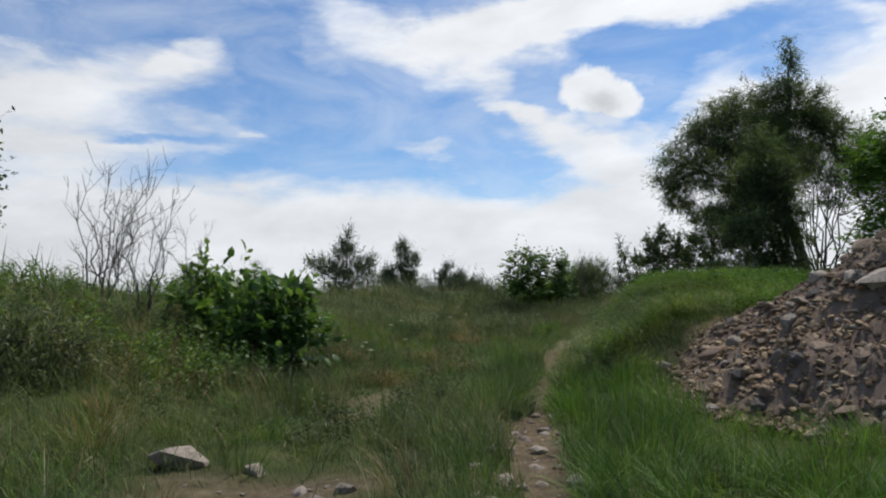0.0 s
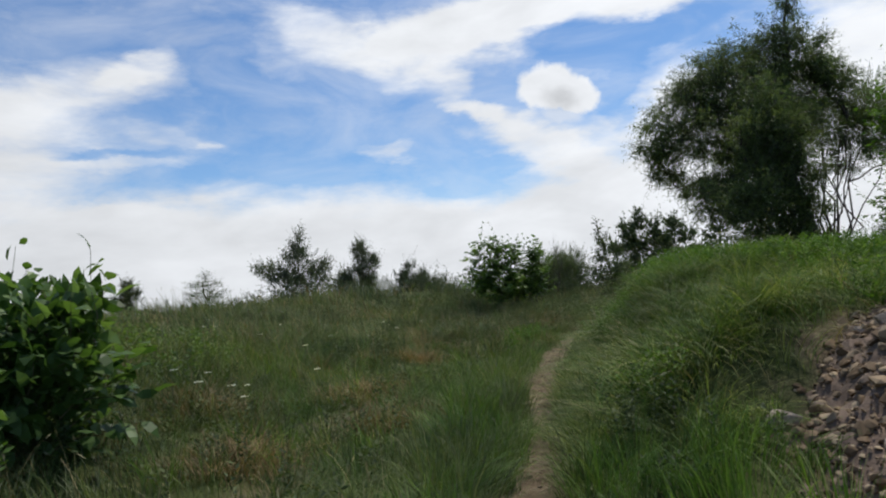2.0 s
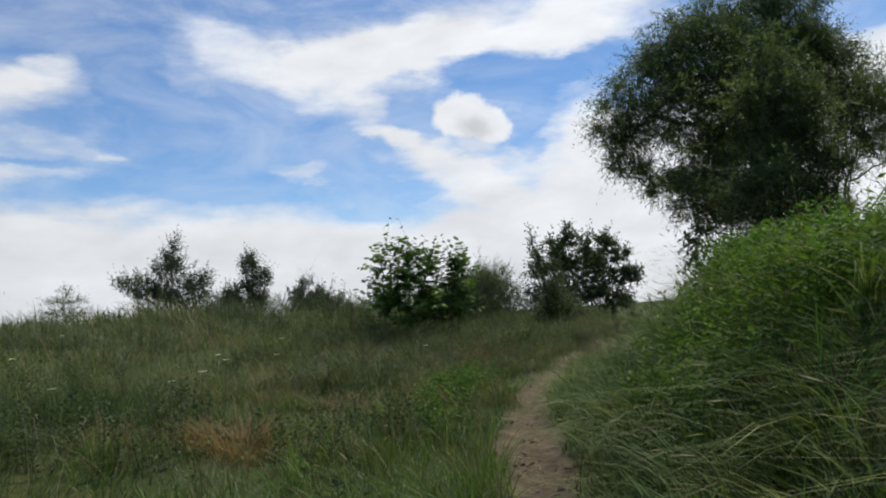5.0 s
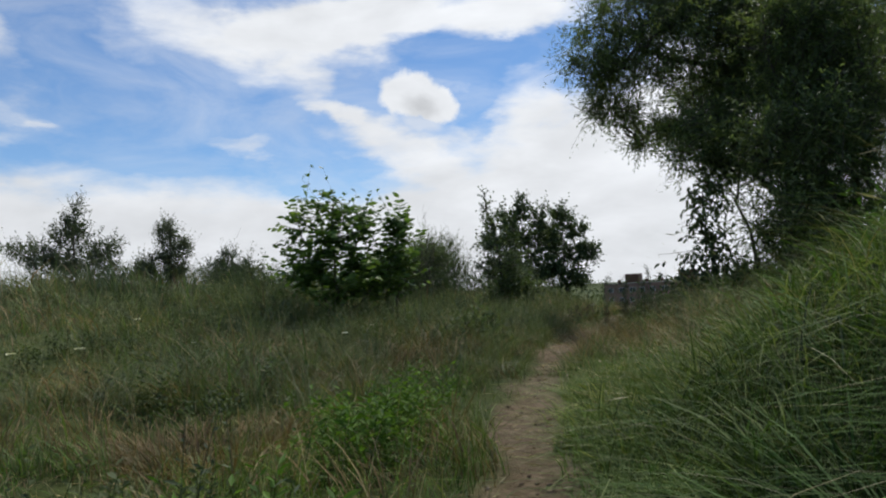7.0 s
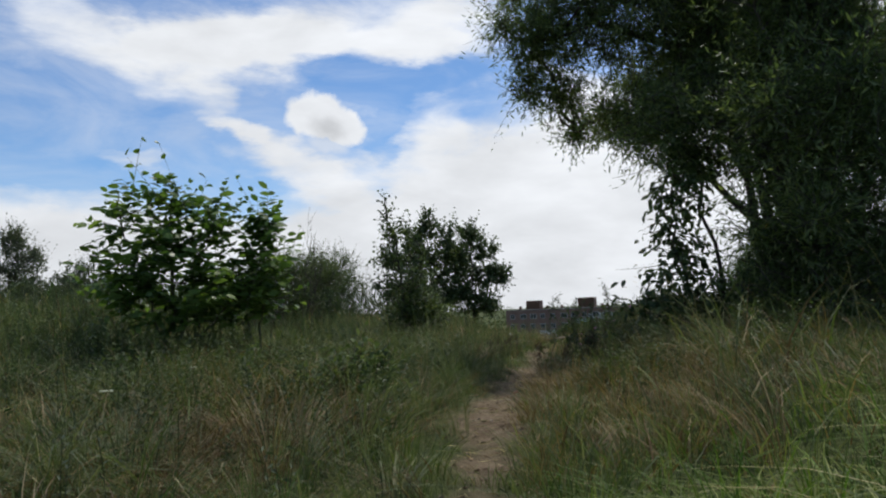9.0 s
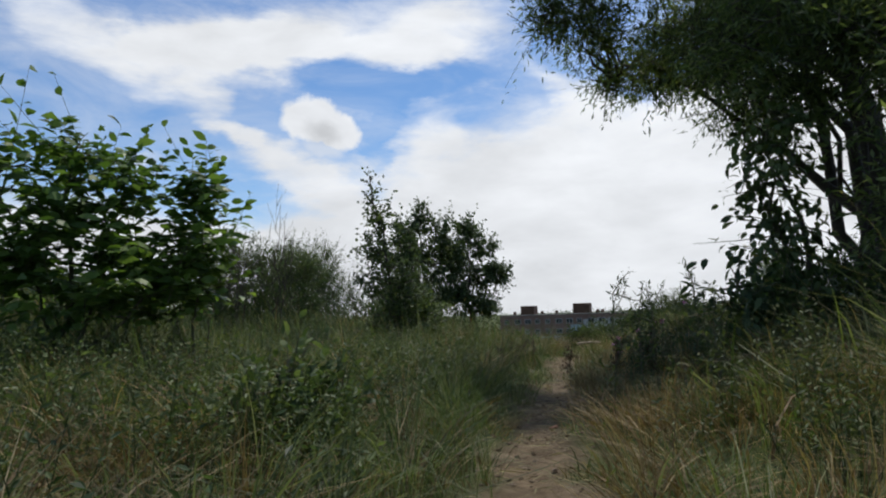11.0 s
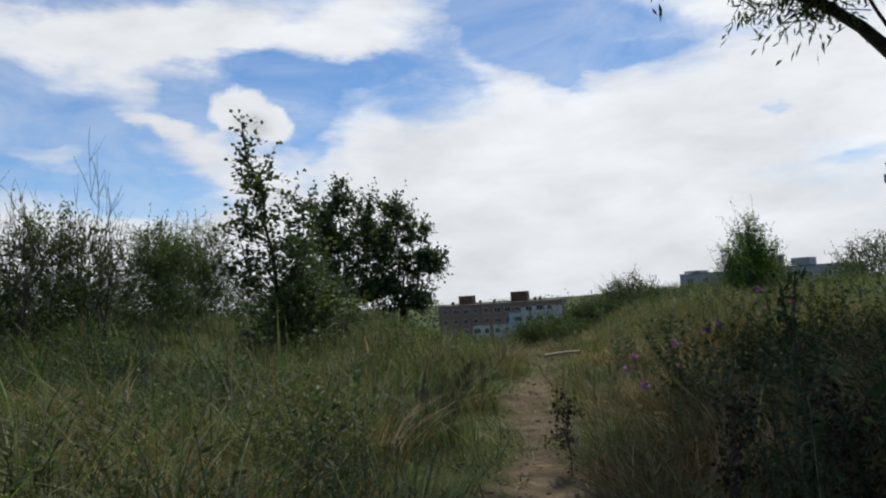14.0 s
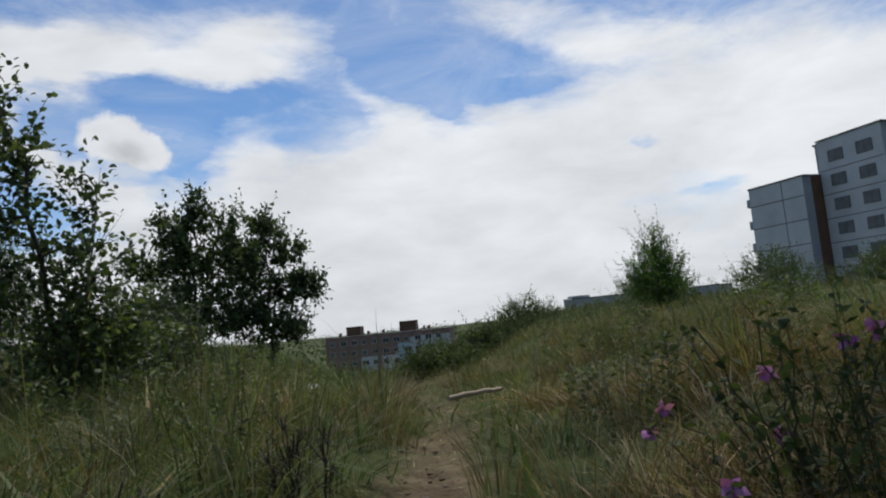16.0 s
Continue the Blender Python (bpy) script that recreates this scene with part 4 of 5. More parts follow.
# low leafy bush beside the left rut
woody("leafy_bush", (-1.95, 7.6), [(0, 0, 0.1, 0, 0.75, 0.014), (0.02, 0, 0.35, 0.1, 0.7, 0.012), (-0.2, 0.1, -0.5, 0.1, 0.7, 0.012), (0, -0.1, -0.1, -0.2, 0.6, 0.01)],
      [(0.18, 0, 0.62, 0.34, 0.34), (-0.15, 0.1, 0.6, 0.4, 0.3), (0.1, -0.1, 0.3, 0.42, 0.28), (-0.4, 0.2, 0.35, 0.35, 0.3), (0.2, 0.05, 0.9, 0.18, 0.14)],
      (0.14, 0.075), "low leafy bush with broad green leaves in the grass", "bush", 104, twigs=252, per_twig=7, twig_len=0.28, bark=BARK_GREEN, foliage=LEAF_BUSH, broad=True, up=0.6)
woody("leafy_bush", (-2.75, 8.3), [(0, 0, 0.1, 0, 0.6, 0.012), (0.02, 0, 0.4, 0.1, 0.6, 0.012), (-0.02, 0, -0.3, 0, 0.6, 0.01)],
      [(0.3, 0, 0.42, 0.4, 0.32), (-0.15, 0.1, 0.5, 0.34, 0.34), (-0.1, 0, 0.85, 0.15, 0.18), (0.5, 0, 0.6, 0.25, 0.2)],
      (0.10, 0.06), "low leafy bush with broad green leaves below the bare shrub", "bush", 105, twigs=189, per_twig=7, twig_len=0.26, bark=BARK_GREEN, foliage=LEAF_BUSH, broad=True, up=0.6)
bare_shrub("bare_shrub", (-4.1, 8.2), 1.75, 0.75, 8, "leafless grey shrub with thin forking branches", 111, 0.015)
bare_shrub("bare_shrub", (-3.65, 8.4), 1.45, 0.55, 6, "small leafless shrub with thin upright branches", 112, 0.014)
# young walnut beside the trail
woody("walnut_shrub", (2.8, 22.6), [(0, 0, 0.05, 0, 1.9, 0.03), (0.02, 0, 0.6, 0.1, 1.7, 0.02), (-0.02, 0, -0.5, 0, 1.7, 0.02), (0.02, 0, 1.0, -0.3, 0.95, 0.018)],
      [(0.05, 0, 1.95, 0.34, 0.25), (-0.5, 0, 1.75, 0.27, 0.30), (0.42, 0, 1.65, 0.36, 0.28), (-0.05, 0, 1.35, 0.5, 0.30), (0.55, 0, 1.1, 0.5, 0.28), (-0.45, 0, 1.0, 0.45, 0.30), (0.2, 0, 0.75, 0.8, 0.3), (0.95, -0.3, 0.95, 0.35, 0.16)],
      (0.165, 0.070), "young walnut shrub with paired green leaflets", "shrub", 121, twigs=300, per_twig=9, twig_len=0.48, bark=BARK_GREEN, foliage=LEAF_BUSH, broad=True, pinnate=True, up=0.6, shell=0.3)
woody("walnut_shrub", (3.9, 22.6), [(0, 0, 0.05, 0, 1.6, 0.016), (0.05, 0, 0.25, 0.1, 1.1, 0.01), (-0.02, 0, -0.3, 0, 0.9, 0.01)],
      [(0.05, 0, 1.7, 0.16, 0.22), (0.05, 0, 1.25, 0.26, 0.22), (-0.15, 0, 0.8, 0.36, 0.25)],
      (0.15, 0.064), "small walnut sapling with paired green leaflets", "shrub", 122, twigs=110, per_twig=9, twig_len=0.42, bark=BARK_GREEN, foliage=LEAF_BUSH, broad=True, pinnate=True, up=0.7)
# dense round bush and the slim aspen
woody("round_bush", (7.0, 32.4), [(0, 0, 0, 0, 1.4, 0.03), (0.02, 0, 0.4, 0, 1.3, 0.025), (-0.02, 0, -0.4, 0, 1.3, 0.025)],
      [(-0.35, 0, 1.45, 0.5, 0.55), (0.35, 0, 1.4, 0.5, 0.5), (0, 0, 0.8, 0.85, 0.6)],
      (0.07, 0.016), "dense rounded bush with fine dark green leaves", "bush", 131, twigs=1724, per_twig=13, twig_len=0.34, foliage=LEAF_DARK, up=0.7)
woody("aspen_sapling", (7.5, 27.1), [(0, 0, -0.5, 0, 2.85, 0.03), (0.01, 0, 0.25, 0.1, 1.9, 0.014), (-0.01, 0, -0.6, 0, 1.5, 0.012)],
      [(-0.47, 0, 2.65, 0.09, 0.34), (-0.36, 0, 2.1, 0.20, 0.35), (-0.45, 0, 1.6, 0.26, 0.30), (0.0, 0, 1.2, 0.40, 0.35), (0.15, 0, 0.65, 0.42, 0.3), (0.12, 0, 1.8, 0.15, 0.28), (-0.55, 0, 1.05, 0.25, 0.25), (0.1, 0.1, 0.5, 0.65, 0.35)],
      (0.066, 0.05), "slim aspen sapling with small rounded leaves", "tree", 132, twigs=600, per_twig=8, twig_len=0.32, foliage=LEAF_POPLAR, broad=True, up=0.5, shell=0.4)
poplar_a = woody("poplar_tree", (11.9, 37.4), [(0, 0, 0, 0, 3.0, 0.06), (0.02, 0, 0.6, 0.2, 2.6, 0.04), (-0.02, 0, -0.6, 0.2, 2.6, 0.04)],
      [(0.1, 0, 3.3, 0.40, 0.5), (-0.6, 0, 2.9, 0.45, 0.45), (0.7, 0, 2.8, 0.45, 0.45), (-1.0, 0.2, 2.1, 0.5, 0.45), (1.0, -0.2, 2.0, 0.5, 0.45), (0, 0, 2.2, 0.6, 0.6), (-0.5, 0, 1.2, 0.8, 0.6), (0.6, 0, 1.1, 0.8, 0.6)],
      (0.10, 0.07), "young poplar with dense dark green leaves", "tree", 133, twigs=1250, per_twig=10, twig_len=0.42, foliage=LEAF_POPLAR, broad=True, lumps=4, shell=0.2)
poplar_b = woody("poplar_tree", (13.9, 37.7), [(0, 0, 0, 0, 2.9, 0.06), (0.02, 0, 0.5, 0.2, 2.4, 0.04)],
      [(0.0, 0, 3.25, 0.5, 0.42), (-0.6, 0, 2.8, 0.45, 0.45), (0.55, 0, 2.7, 0.42, 0.4), (-0.3, 0.2, 2.0, 0.6, 0.55), (0.7, -0.2, 1.9, 0.45, 0.4), (1.3, 0, 1.85, 0.4, 0.35), (0, 0, 1.0, 0.9, 0.6)],
      (0.10, 0.07), "young poplar with a spreading side branch", "tree", 134, twigs=1150, per_twig=10, twig_len=0.42, foliage=LEAF_POPLAR, broad=True, lumps=4, shell=0.2)
poplar_a.scale = poplar_b.scale = (1.0, 1.0, 1.13)
# poplars at the far edge of the meadow
woody("poplar_sapling", (-6.0, 44.0), [(0, 0, 0, 0, 4.2, 0.06), (0, 0, -1.2, 0, 2.6, 0.04), (0, 0, 0.9, 0, 2.8, 0.04)],
      [(0, 0, 4.3, 0.42, 0.75), (-0.1, 0, 3.1, 0.95, 0.85), (-1.6, 0, 2.4, 0.85, 0.85), (1.0, 0, 2.4, 0.85, 0.8), (0, 0, 1.4, 2.0, 0.9)],
      (0.09, 0.05), "grey-green poplar sapling at the meadow's edge", "tree", 141, twigs=2413, per_twig=9, twig_len=0.45, foliage=LEAF_GREY, broad=True, up=0.8, lumps=5, shell=0.2)
woody("poplar_sapling", (-2.5, 47.0), [(0, 0, 0, 0, 3.8, 0.06), (0, 0, -0.9, 0, 2.4, 0.04), (0, 0, 0.8, 0, 2.4, 0.04)],
      [(-0.2, 0, 3.7, 0.45, 0.6), (0.2, 0, 2.6, 0.8, 0.8), (-1.1, 0, 2.0, 0.55, 0.6), (-0.2, 0, 1.2, 1.3, 0.8)],
      (0.09, 0.05), "grey-green poplar sapling at the meadow's edge", "tree", 142, twigs=2070, per_twig=9, twig_len=0.45, foliage=LEAF_GREY, broad=True, up=0.8, lumps=5, shell=0.2)
woody("poplar_sapling", (0.5, 42.0), [(0, 0, 0, 0, 2.1, 0.04), (0, 0, -0.5, 0, 1.6, 0.03), (0, 0, 0.5, 0, 1.6, 0.03)],
      [(-0.1, 0, 2.1, 0.3, 0.4), (-0.5, 0, 1.5, 0.45, 0.45), (0.5, 0, 1.4, 0.45, 0.45), (0, 0, 0.8, 1.0, 0.6)],
      (0.08, 0.04), "small grey-green poplar sapling at the meadow's edge", "tree", 143, twigs=1309, per_twig=9, twig_len=0.4, foliage=LEAF_GREY, broad=True, up=0.8, lumps=5, shell=0.2)
woody("pine_sapling", (-15.6, 58.0), [(0, 0, 0, 0, 3.5, 0.06)], [(0, 0, 3.4, 0.5, 0.3), (0, 0, 2.7, 1.3, 0.3), (0, 0, 1.9, 1.6, 0.4), (0, 0, 1.1, 1.5, 0.5)],
      (0.11, 0.03), "small dark flat-topped pine in the distance", "tree", 144, twigs=897, per_twig=9, twig_len=0.5, foliage=LEAF_DARK)
woody("poplar_sapling", (-19.2, 52.0), [(0, 0, 0, 0, 3.0, 0.05)], [(0, 0, 2.9, 0.4, 0.5), (0.1, 0, 2.1, 0.8, 0.6), (-0.4, 0, 1.4, 0.9, 0.7)],
      (0.09, 0.05), "grey-green poplar sapling at the meadow's edge", "tree", 145, twigs=1447, per_twig=9, twig_len=0.45, foliage=LEAF_GREY, broad=True, up=0.7, lumps=5, shell=0.2)
for k, (sx, sy, sr, sz) in enumerate([(-8.6, 43.5, 1.3, 0.9), (-4.2, 45.5, 1.4, 1.1), (-0.9, 44.5, 1.2, 1.2), (2.2, 43.0, 1.3, 1.0), (4.0, 40.0, 1.2, 1.1), (8.6, 41.0, 1.4, 1.3), (9.9, 38.5, 1.1, 1.0), (5.4, 36.0, 1.0, 0.9), (8.9, 30.6, 0.9, 0.9), (9.9, 33.5, 0.9, 1.0), (1.0, 30.5, 1.0, 0.6), (-2.3, 34.0, 1.1, 0.7)]):
    woody("low_shrub", (sx, sy), [(0, 0, 0, 0, sz, 0.02), (0.02, 0, sr * 0.5, 0, sz * 0.9, 0.015), (-0.02, 0, -sr * 0.5, 0, sz * 0.9, 0.015)],
          [(0, 0, sz, sr * 0.45, sz * 0.5), (-sr * 0.5, 0, sz * 0.75, sr * 0.4, sz * 0.6), (sr * 0.5, 0, sz * 0.7, sr * 0.45, sz * 0.5), (0, 0, sz * 0.4, sr, sz * 0.5)],
          (0.09, 0.04), "low grey-green shrub at the meadow's edge", "shrub", 570 + k, twigs=420, per_twig=9, twig_len=0.4, foliage=LEAF_GREY, up=0.9, group="shrubs at the meadow's edge")
# broad-leaved shrub under the willow
woody("broad_leaved_shrub", (7.5, 19.4), [(0, 0, 0.1, 0, 1.8, 0.022), (0.02, 0, 0.55, 0.1, 0.9, 0.014), (-0.02, 0, -0.4, 0, 0.7, 0.012)],
      [(0.12, 0, 1.65, 0.2, 0.28), (0.3, 0.05, 1.85, 0.22, 0.3), (0.12, 0.05, 1.25, 0.26, 0.3), (0.05, 0, 0.8, 0.32, 0.3), (0.1, 0, 0.4, 0.38, 0.25), (-0.35, 0, 0.45, 0.22, 0.16), (0.6, 0, 0.6, 0.25, 0.2)],
      (0.095, 0.047), "dark shrub with drooping pointed leaves under the willow", "shrub", 151, twigs=230, per_twig=7, twig_len=0.3, bark=BARK_GREEN, foliage=LEAF_DARK, broad=True, droop=0.55)
# shrubs on the right-hand slope
woody("birch_shrub", (19.7, 29.9), [(0, 0, 0, 0, 1.5, 0.025), (0.02, 0, 0.4, 0, 1.1, 0.02), (-0.02, 0, -0.4, 0, 1.1, 0.02)],
      [(0, 0, 1.45, 0.3, 0.4), (-0.35, 0, 0.95, 0.4, 0.4), (0.35, 0, 0.95, 0.4, 0.4), (0, 0, 0.5, 0.75, 0.4)],
      (0.055, 0.026), "feathery light green shrub on the slope", "shrub", 161, twigs=1196, per_twig=11, twig_len=0.36, foliage=LEAF_GREEN, up=0.9)
for k, (sx, sy, sr, sz) in enumerate([(24.5, 33.5, 1.3, 0.85), (27.0, 31.0, 1.5, 0.9), (30.0, 29.0, 1.4, 0.8), (16.0, 33.0, 1.0, 0.5), (18.2, 34.0, 0.9, 0.55), (21.5, 36.0, 1.1, 0.7), (14.4, 31.5, 0.8, 0.4)]):
    woody("low_shrub", (sx, sy), [(0, 0, 0, 0, sz, 0.02), (0.02, 0, sr * 0.5, 0, sz * 0.9, 0.015), (-0.02, 0, -sr * 0.5, 0, sz * 0.9, 0.015)],
          [(0, 0, sz, sr * 0.5, sz * 0.5), (-sr * 0.5, 0, sz * 0.7, sr * 0.45, sz * 0.5), (sr * 0.5, 0, sz * 0.75, sr * 0.45, sz * 0.5), (0, 0, sz * 0.4, sr, sz * 0.5)],
          (0.07, 0.035), "low dark green shrub on the slope", "shrub", 170 + k, twigs=690, per_twig=10, twig_len=0.36, foliage=LEAF_WEED, up=0.6, group="shrubs on the slope")


# ---- rubble pile and stones ----
def rock_mesh(name, seed, mat, flat=0.7):
    rng = np.random.RandomState(seed)
    bm = bmesh.new()
    for p in unit(rng.normal(0, 1, (22, 3))) * rng.uniform(0.72, 1.12, (22, 1)) * np.array([1, rng.uniform(0.6, 0.9), flat * rng.uniform(0.7, 1.1)]):
        bm.verts.new(p)
    r = bmesh.ops.convex_hull(bm, input=bm.verts)
    bmesh.ops.delete(bm, geom=[v for v in bm.verts if not v.link_faces], context="VERTS")
    me = bpy.data.meshes.new(name)
    bm.to_mesh(me)
    bm.free()
    me.materials.append(mat)
    return me


ROCKS = [rock_mesh("stone", 200 + k, (STONE, STONE_BROWN, STONE_BROWN, STONE_BROWN, STONE, STONE_BROWN, STONE_DARK)[k % 7], 0.55 + 0.1 * (k % 3)) for k in range(14)]


def lone_stone(x, y, size, label, seed, mesh=None, group="", name="stone"):
    rng = np.random.RandomState(seed)
    ob = new(name, mesh or ROCKS[rng.randint(14)])
    ob.location = (x, y, float(height(x, y)) + size * 0.12)
    ob.rotation_euler = (rng.normal(0, 0.2), rng.normal(0, 0.2), rng.uniform(0, 6.28))
    ob.scale = (size, size * rng.uniform(0.8, 1.0), size * rng.uniform(0.8, 1.0))
    return tagged(ob, label, "stone", group)


def pile_height(x, y):
    r = np.hypot(x - PILE[0], (y - PILE[1]) * 1.0) / 2.15
    return np.maximum(0, 1.42 * (1 - r ** 1.25)) * (1 + 0.12 * waves(x, y, 61, 2.2)) - 0.05


def lumps_of_soil(X, Y):
    return 0.06 * waves(X, Y, 62, 4.5) + 0.042 * waves(X, Y, 63, 11) + 0.026 * np.abs(waves(X, Y, 64, 24)) + 0.012 * waves(X, Y, 65, 48)


def build_pile():
    rng = np.random.RandomState(77)
    base = float(height(*PILE))
    ob = holder("rubble_pile", (PILE[0], PILE[1], base), "heap of broken stones and brown soil beside the trail", "rubble pile")
    g = np.linspace(-2.35, 2.35, 210)
    X, Y = np.meshgrid(g, g)
    Z = pile_height(X + PILE[0], Y + PILE[1]) + lumps_of_soil(X, Y)
    Z = np.where(np.hypot(X, Y) > 2.3, -0.3, Z) + height(X + PILE[0], Y + PILE[1]) - base
    idx = np.arange(210 * 210).reshape(210, 210)
    q = np.stack([idx[:-1, :-1], idx[:-1, 1:], idx[1:, 1:], idx[1:, :-1]], -1).reshape(-1, 4)
    child("mound", from_arrays("mound", np.stack([X, Y, Z], -1).reshape(-1, 3), q, RUBBLE_SOIL, True), ob, "crumbled brown soil")

    def put(n, lo, hi, sector):
        a, r = rng.uniform(*sector, n), 2.15 * np.sqrt(rng.uniform(0, 1.1, n))
        x, y = np.cos(a) * r, np.sin(a) * r
        z = pile_height(x + PILE[0], y + PILE[1]) + lumps_of_soil(x, y) + height(x + PILE[0], y + PILE[1]) - base
        return list(zip(x, y, np.maximum(z, -0.02), lo * (hi / lo) ** (rng.uniform(0, 1, n) ** 2.2)))

    for x, y, z, s in put(285, 0.030, 0.11, (2.2, 5.2)):
        k = child("stone", ROCKS[rng.randint(14)], ob)
        k.location, k.rotation_euler = (x, y, z + s * 0.15), (rng.uniform(-0.6, 0.6), rng.uniform(-0.6, 0.6), rng.uniform(0, 6.28))
        k.scale = (s, s, s)
    for x, y, size, turn in ((-1.62, 0.62, 0.21, 0.4), (-1.0, -1.45, 0.27, 1.9), (-0.75, -0.45, 0.24, 2.6), (-1.25, -0.9, 0.15, 0.9), (-0.4, -1.75, 0.24, 2.2), (-0.65, 0.6, 0.22, 1.2), (-0.45, 0.2, 0.27, 0.3), (-0.25, -0.5, 0.30, 2.9),
                             (-0.95, 0.95, 0.18, 2.0), (-1.05, 0.25, 0.14, 1.1), (-1.45, -0.35, 0.14, 2.5), (-0.3, -1.15, 0.2, 0.7), (-1.55, -1.15, 0.12, 1.5), (0.0, 0.1, 0.3, 1.7)):
        zz = float(pile_height(x + PILE[0], y + PILE[1]) + height(x + PILE[0], y + PILE[1])) - base
        k = child("slab", ROCKS[(3, 0, 4, 1, 5)[int(turn * 10) % 5]], ob, "large pale broken slab")
        k.location, k.rotation_euler, k.scale = (x, y, zz + 0.03), (0.3 * math.sin(turn * 7), 0.3 * math.cos(turn * 5), turn), (size * 0.95, size * 0.75, size * 0.55)
    # the small crumbs
    V, T, o = [], [], 0
    shapes = []
    for me in ROCKS[:8]:
        me.calc_loop_triangles()
        shapes.append((np.array([v.co[:] for v in me.vertices]), np.array([t.vertices[:] for t in me.loop_triangles])))
    for sector, n, lo, hi in (((2.0, 5.4), 9000, 0.006, 0.042), ((0, 6.28), 500, 0.03, 0.07)):
        for x, y, z, s in put(n, lo, hi, sector):
            v, t = shapes[rng.randint(8)]
            a = rng.uniform(0, 6.28)
            turn = np.array([(math.cos(a), -math.sin(a), 0), (math.sin(a), math.cos(a), 0), (rng.normal(0, 0.3), rng.normal(0, 0.3), 1)])
            V.append((v @ turn.T) * s + np.array([x, y, z + 0.01]))
            T.append(t + o)
            o += len(v)
    crumbs = child("gravel", from_arrays("gravel", np.concatenate(V), np.concatenate(T), CRUMB), ob, "small broken stones")
    crumbs["kind"] = "stuff"


build_pile()


def trail_debris():
    """Clods, grit and straw trodden into the trail."""
    rng = np.random.RandomState(88)
    V, T, o = [], [], 0
    shapes = []
    for me in ROCKS[:6]:
        shapes.append((np.array([v.co[:] for v in me.vertices]), np.array([t.vertices[:] for t in me.loop_triangles])))
    gy = rng.uniform(2.4, 25, 3600)
    gx = np.interp(gy, TRAIL[:, 1], TRAIL[:, 0]) + rng.normal(0, 0.16, 3600)
    for x, y, gz, s in zip(gx, gy, height(gx, gy), 0.003 + 0.013 * rng.uniform(0, 1, 3600) ** 3):
        v, f = shapes[rng.randint(6)]
        V.append(v * s * np.array([1, 1, 0.7]) + np.array([x, y, gz + 0.3 * s]))
        T.append(f + o)
        o += len(v)
    thing("trail_grit", from_arrays("trail_grit", np.concatenate(V), np.concatenate(T), CRUMB), "clods and grit trodden into the earth trail", "grit", "stuff")
    n = 1500
    y = rng.uniform(2.4, 26, n)
    x = np.interp(y, TRAIL[:, 1], TRAIL[:, 0]) + rng.normal(0, 0.2, n)
    P = np.stack([x, y, height(x, y) + 0.012], -1)
    a = rng.uniform(0, 6.28, n)
    merged("trail_straw", [leaf_mesh(rng, P, np.stack([np.cos(a), np.sin(a), rng.normal(0, 0.08, n)], -1), 0.10, 0.005)], BLADE_STRAW, "dry straw scattered on the earth trail", "straw")


trail_debris()
lone_stone(-1.45, 3.82, 0.19, "pale angular boulder lying in the grass", 301, ROCKS[0], name="boulder")
lone_stone(-1.06, 3.85, 0.085, "pale stone lying in the grass", 302, ROCKS[4])
_r = np.random.RandomState(303)
for _k in range(85):
    _t = _r.uniform(2.6, 5.6)
    _x = float(np.interp(_t, TRAIL[:, 1], TRAIL[:, 0])) + _r.normal(0, 0.17)
    lone_stone(_x, _t, 0.012 + 0.055 * _r.uniform() ** 2.2, "small pale stone on the trodden trail", 310 + _k, ROCKS[(0, 4, 7)[_k % 3]], "stones on the trail")
for _k in range(22):
    lone_stone(-0.9 + _r.normal(0, 0.28), 3.3 + _r.normal(0, 0.2), 0.012 + 0.05 * _r.uniform() ** 2, "small pale stone on bare earth", 370 + _k, ROCKS[(0, 4, 7)[_k % 3]], "stones on the bare patch")
for _k in range(26):
    _t = _r.uniform(10.5, 24)
    _x = float(np.interp(_t, TRAIL[:, 1], TRAIL[:, 0])) + _r.normal(0, 0.15)
    lone_stone(_x, _t, 0.008 + 0.02 * _r.uniform() ** 2, "small stone on the trodden trail", 410 + _k, None, "stones on the trail")


# ---- buildings in the town ----
def facing(az, dist, eye=(6.4, 20.6)):
    return eye[0] + dist * math.sin(radians(az)), eye[1] + dist * math.cos(radians(az))


def facade(name, a, b, depth, z0, z1, mat, label):
    """A block whose front runs from plan point a to b; returns its holder, whose x runs along the front, y inwards."""
    L_ = math.hypot(b[0] - a[0], b[1] - a[1])
    ob = holder(name, (a[0], a[1], z0), label, "building")
    ob.rotation_euler = (0, 0, math.atan2(b[1] - a[1], b[0] - a[0]))
    part("wall", box(bmesh.new(), (0, 0, 0), (L_, depth, z1 - z0)), mat, ob)
    part("roof", box(bmesh.new(), (-0.08, -0.08, z1 - z0), (L_ + 0.25, depth + 0.25, z1 - z0 + 0.2)), ROOF_GREY, ob)
    return ob, L_, z1 - z0


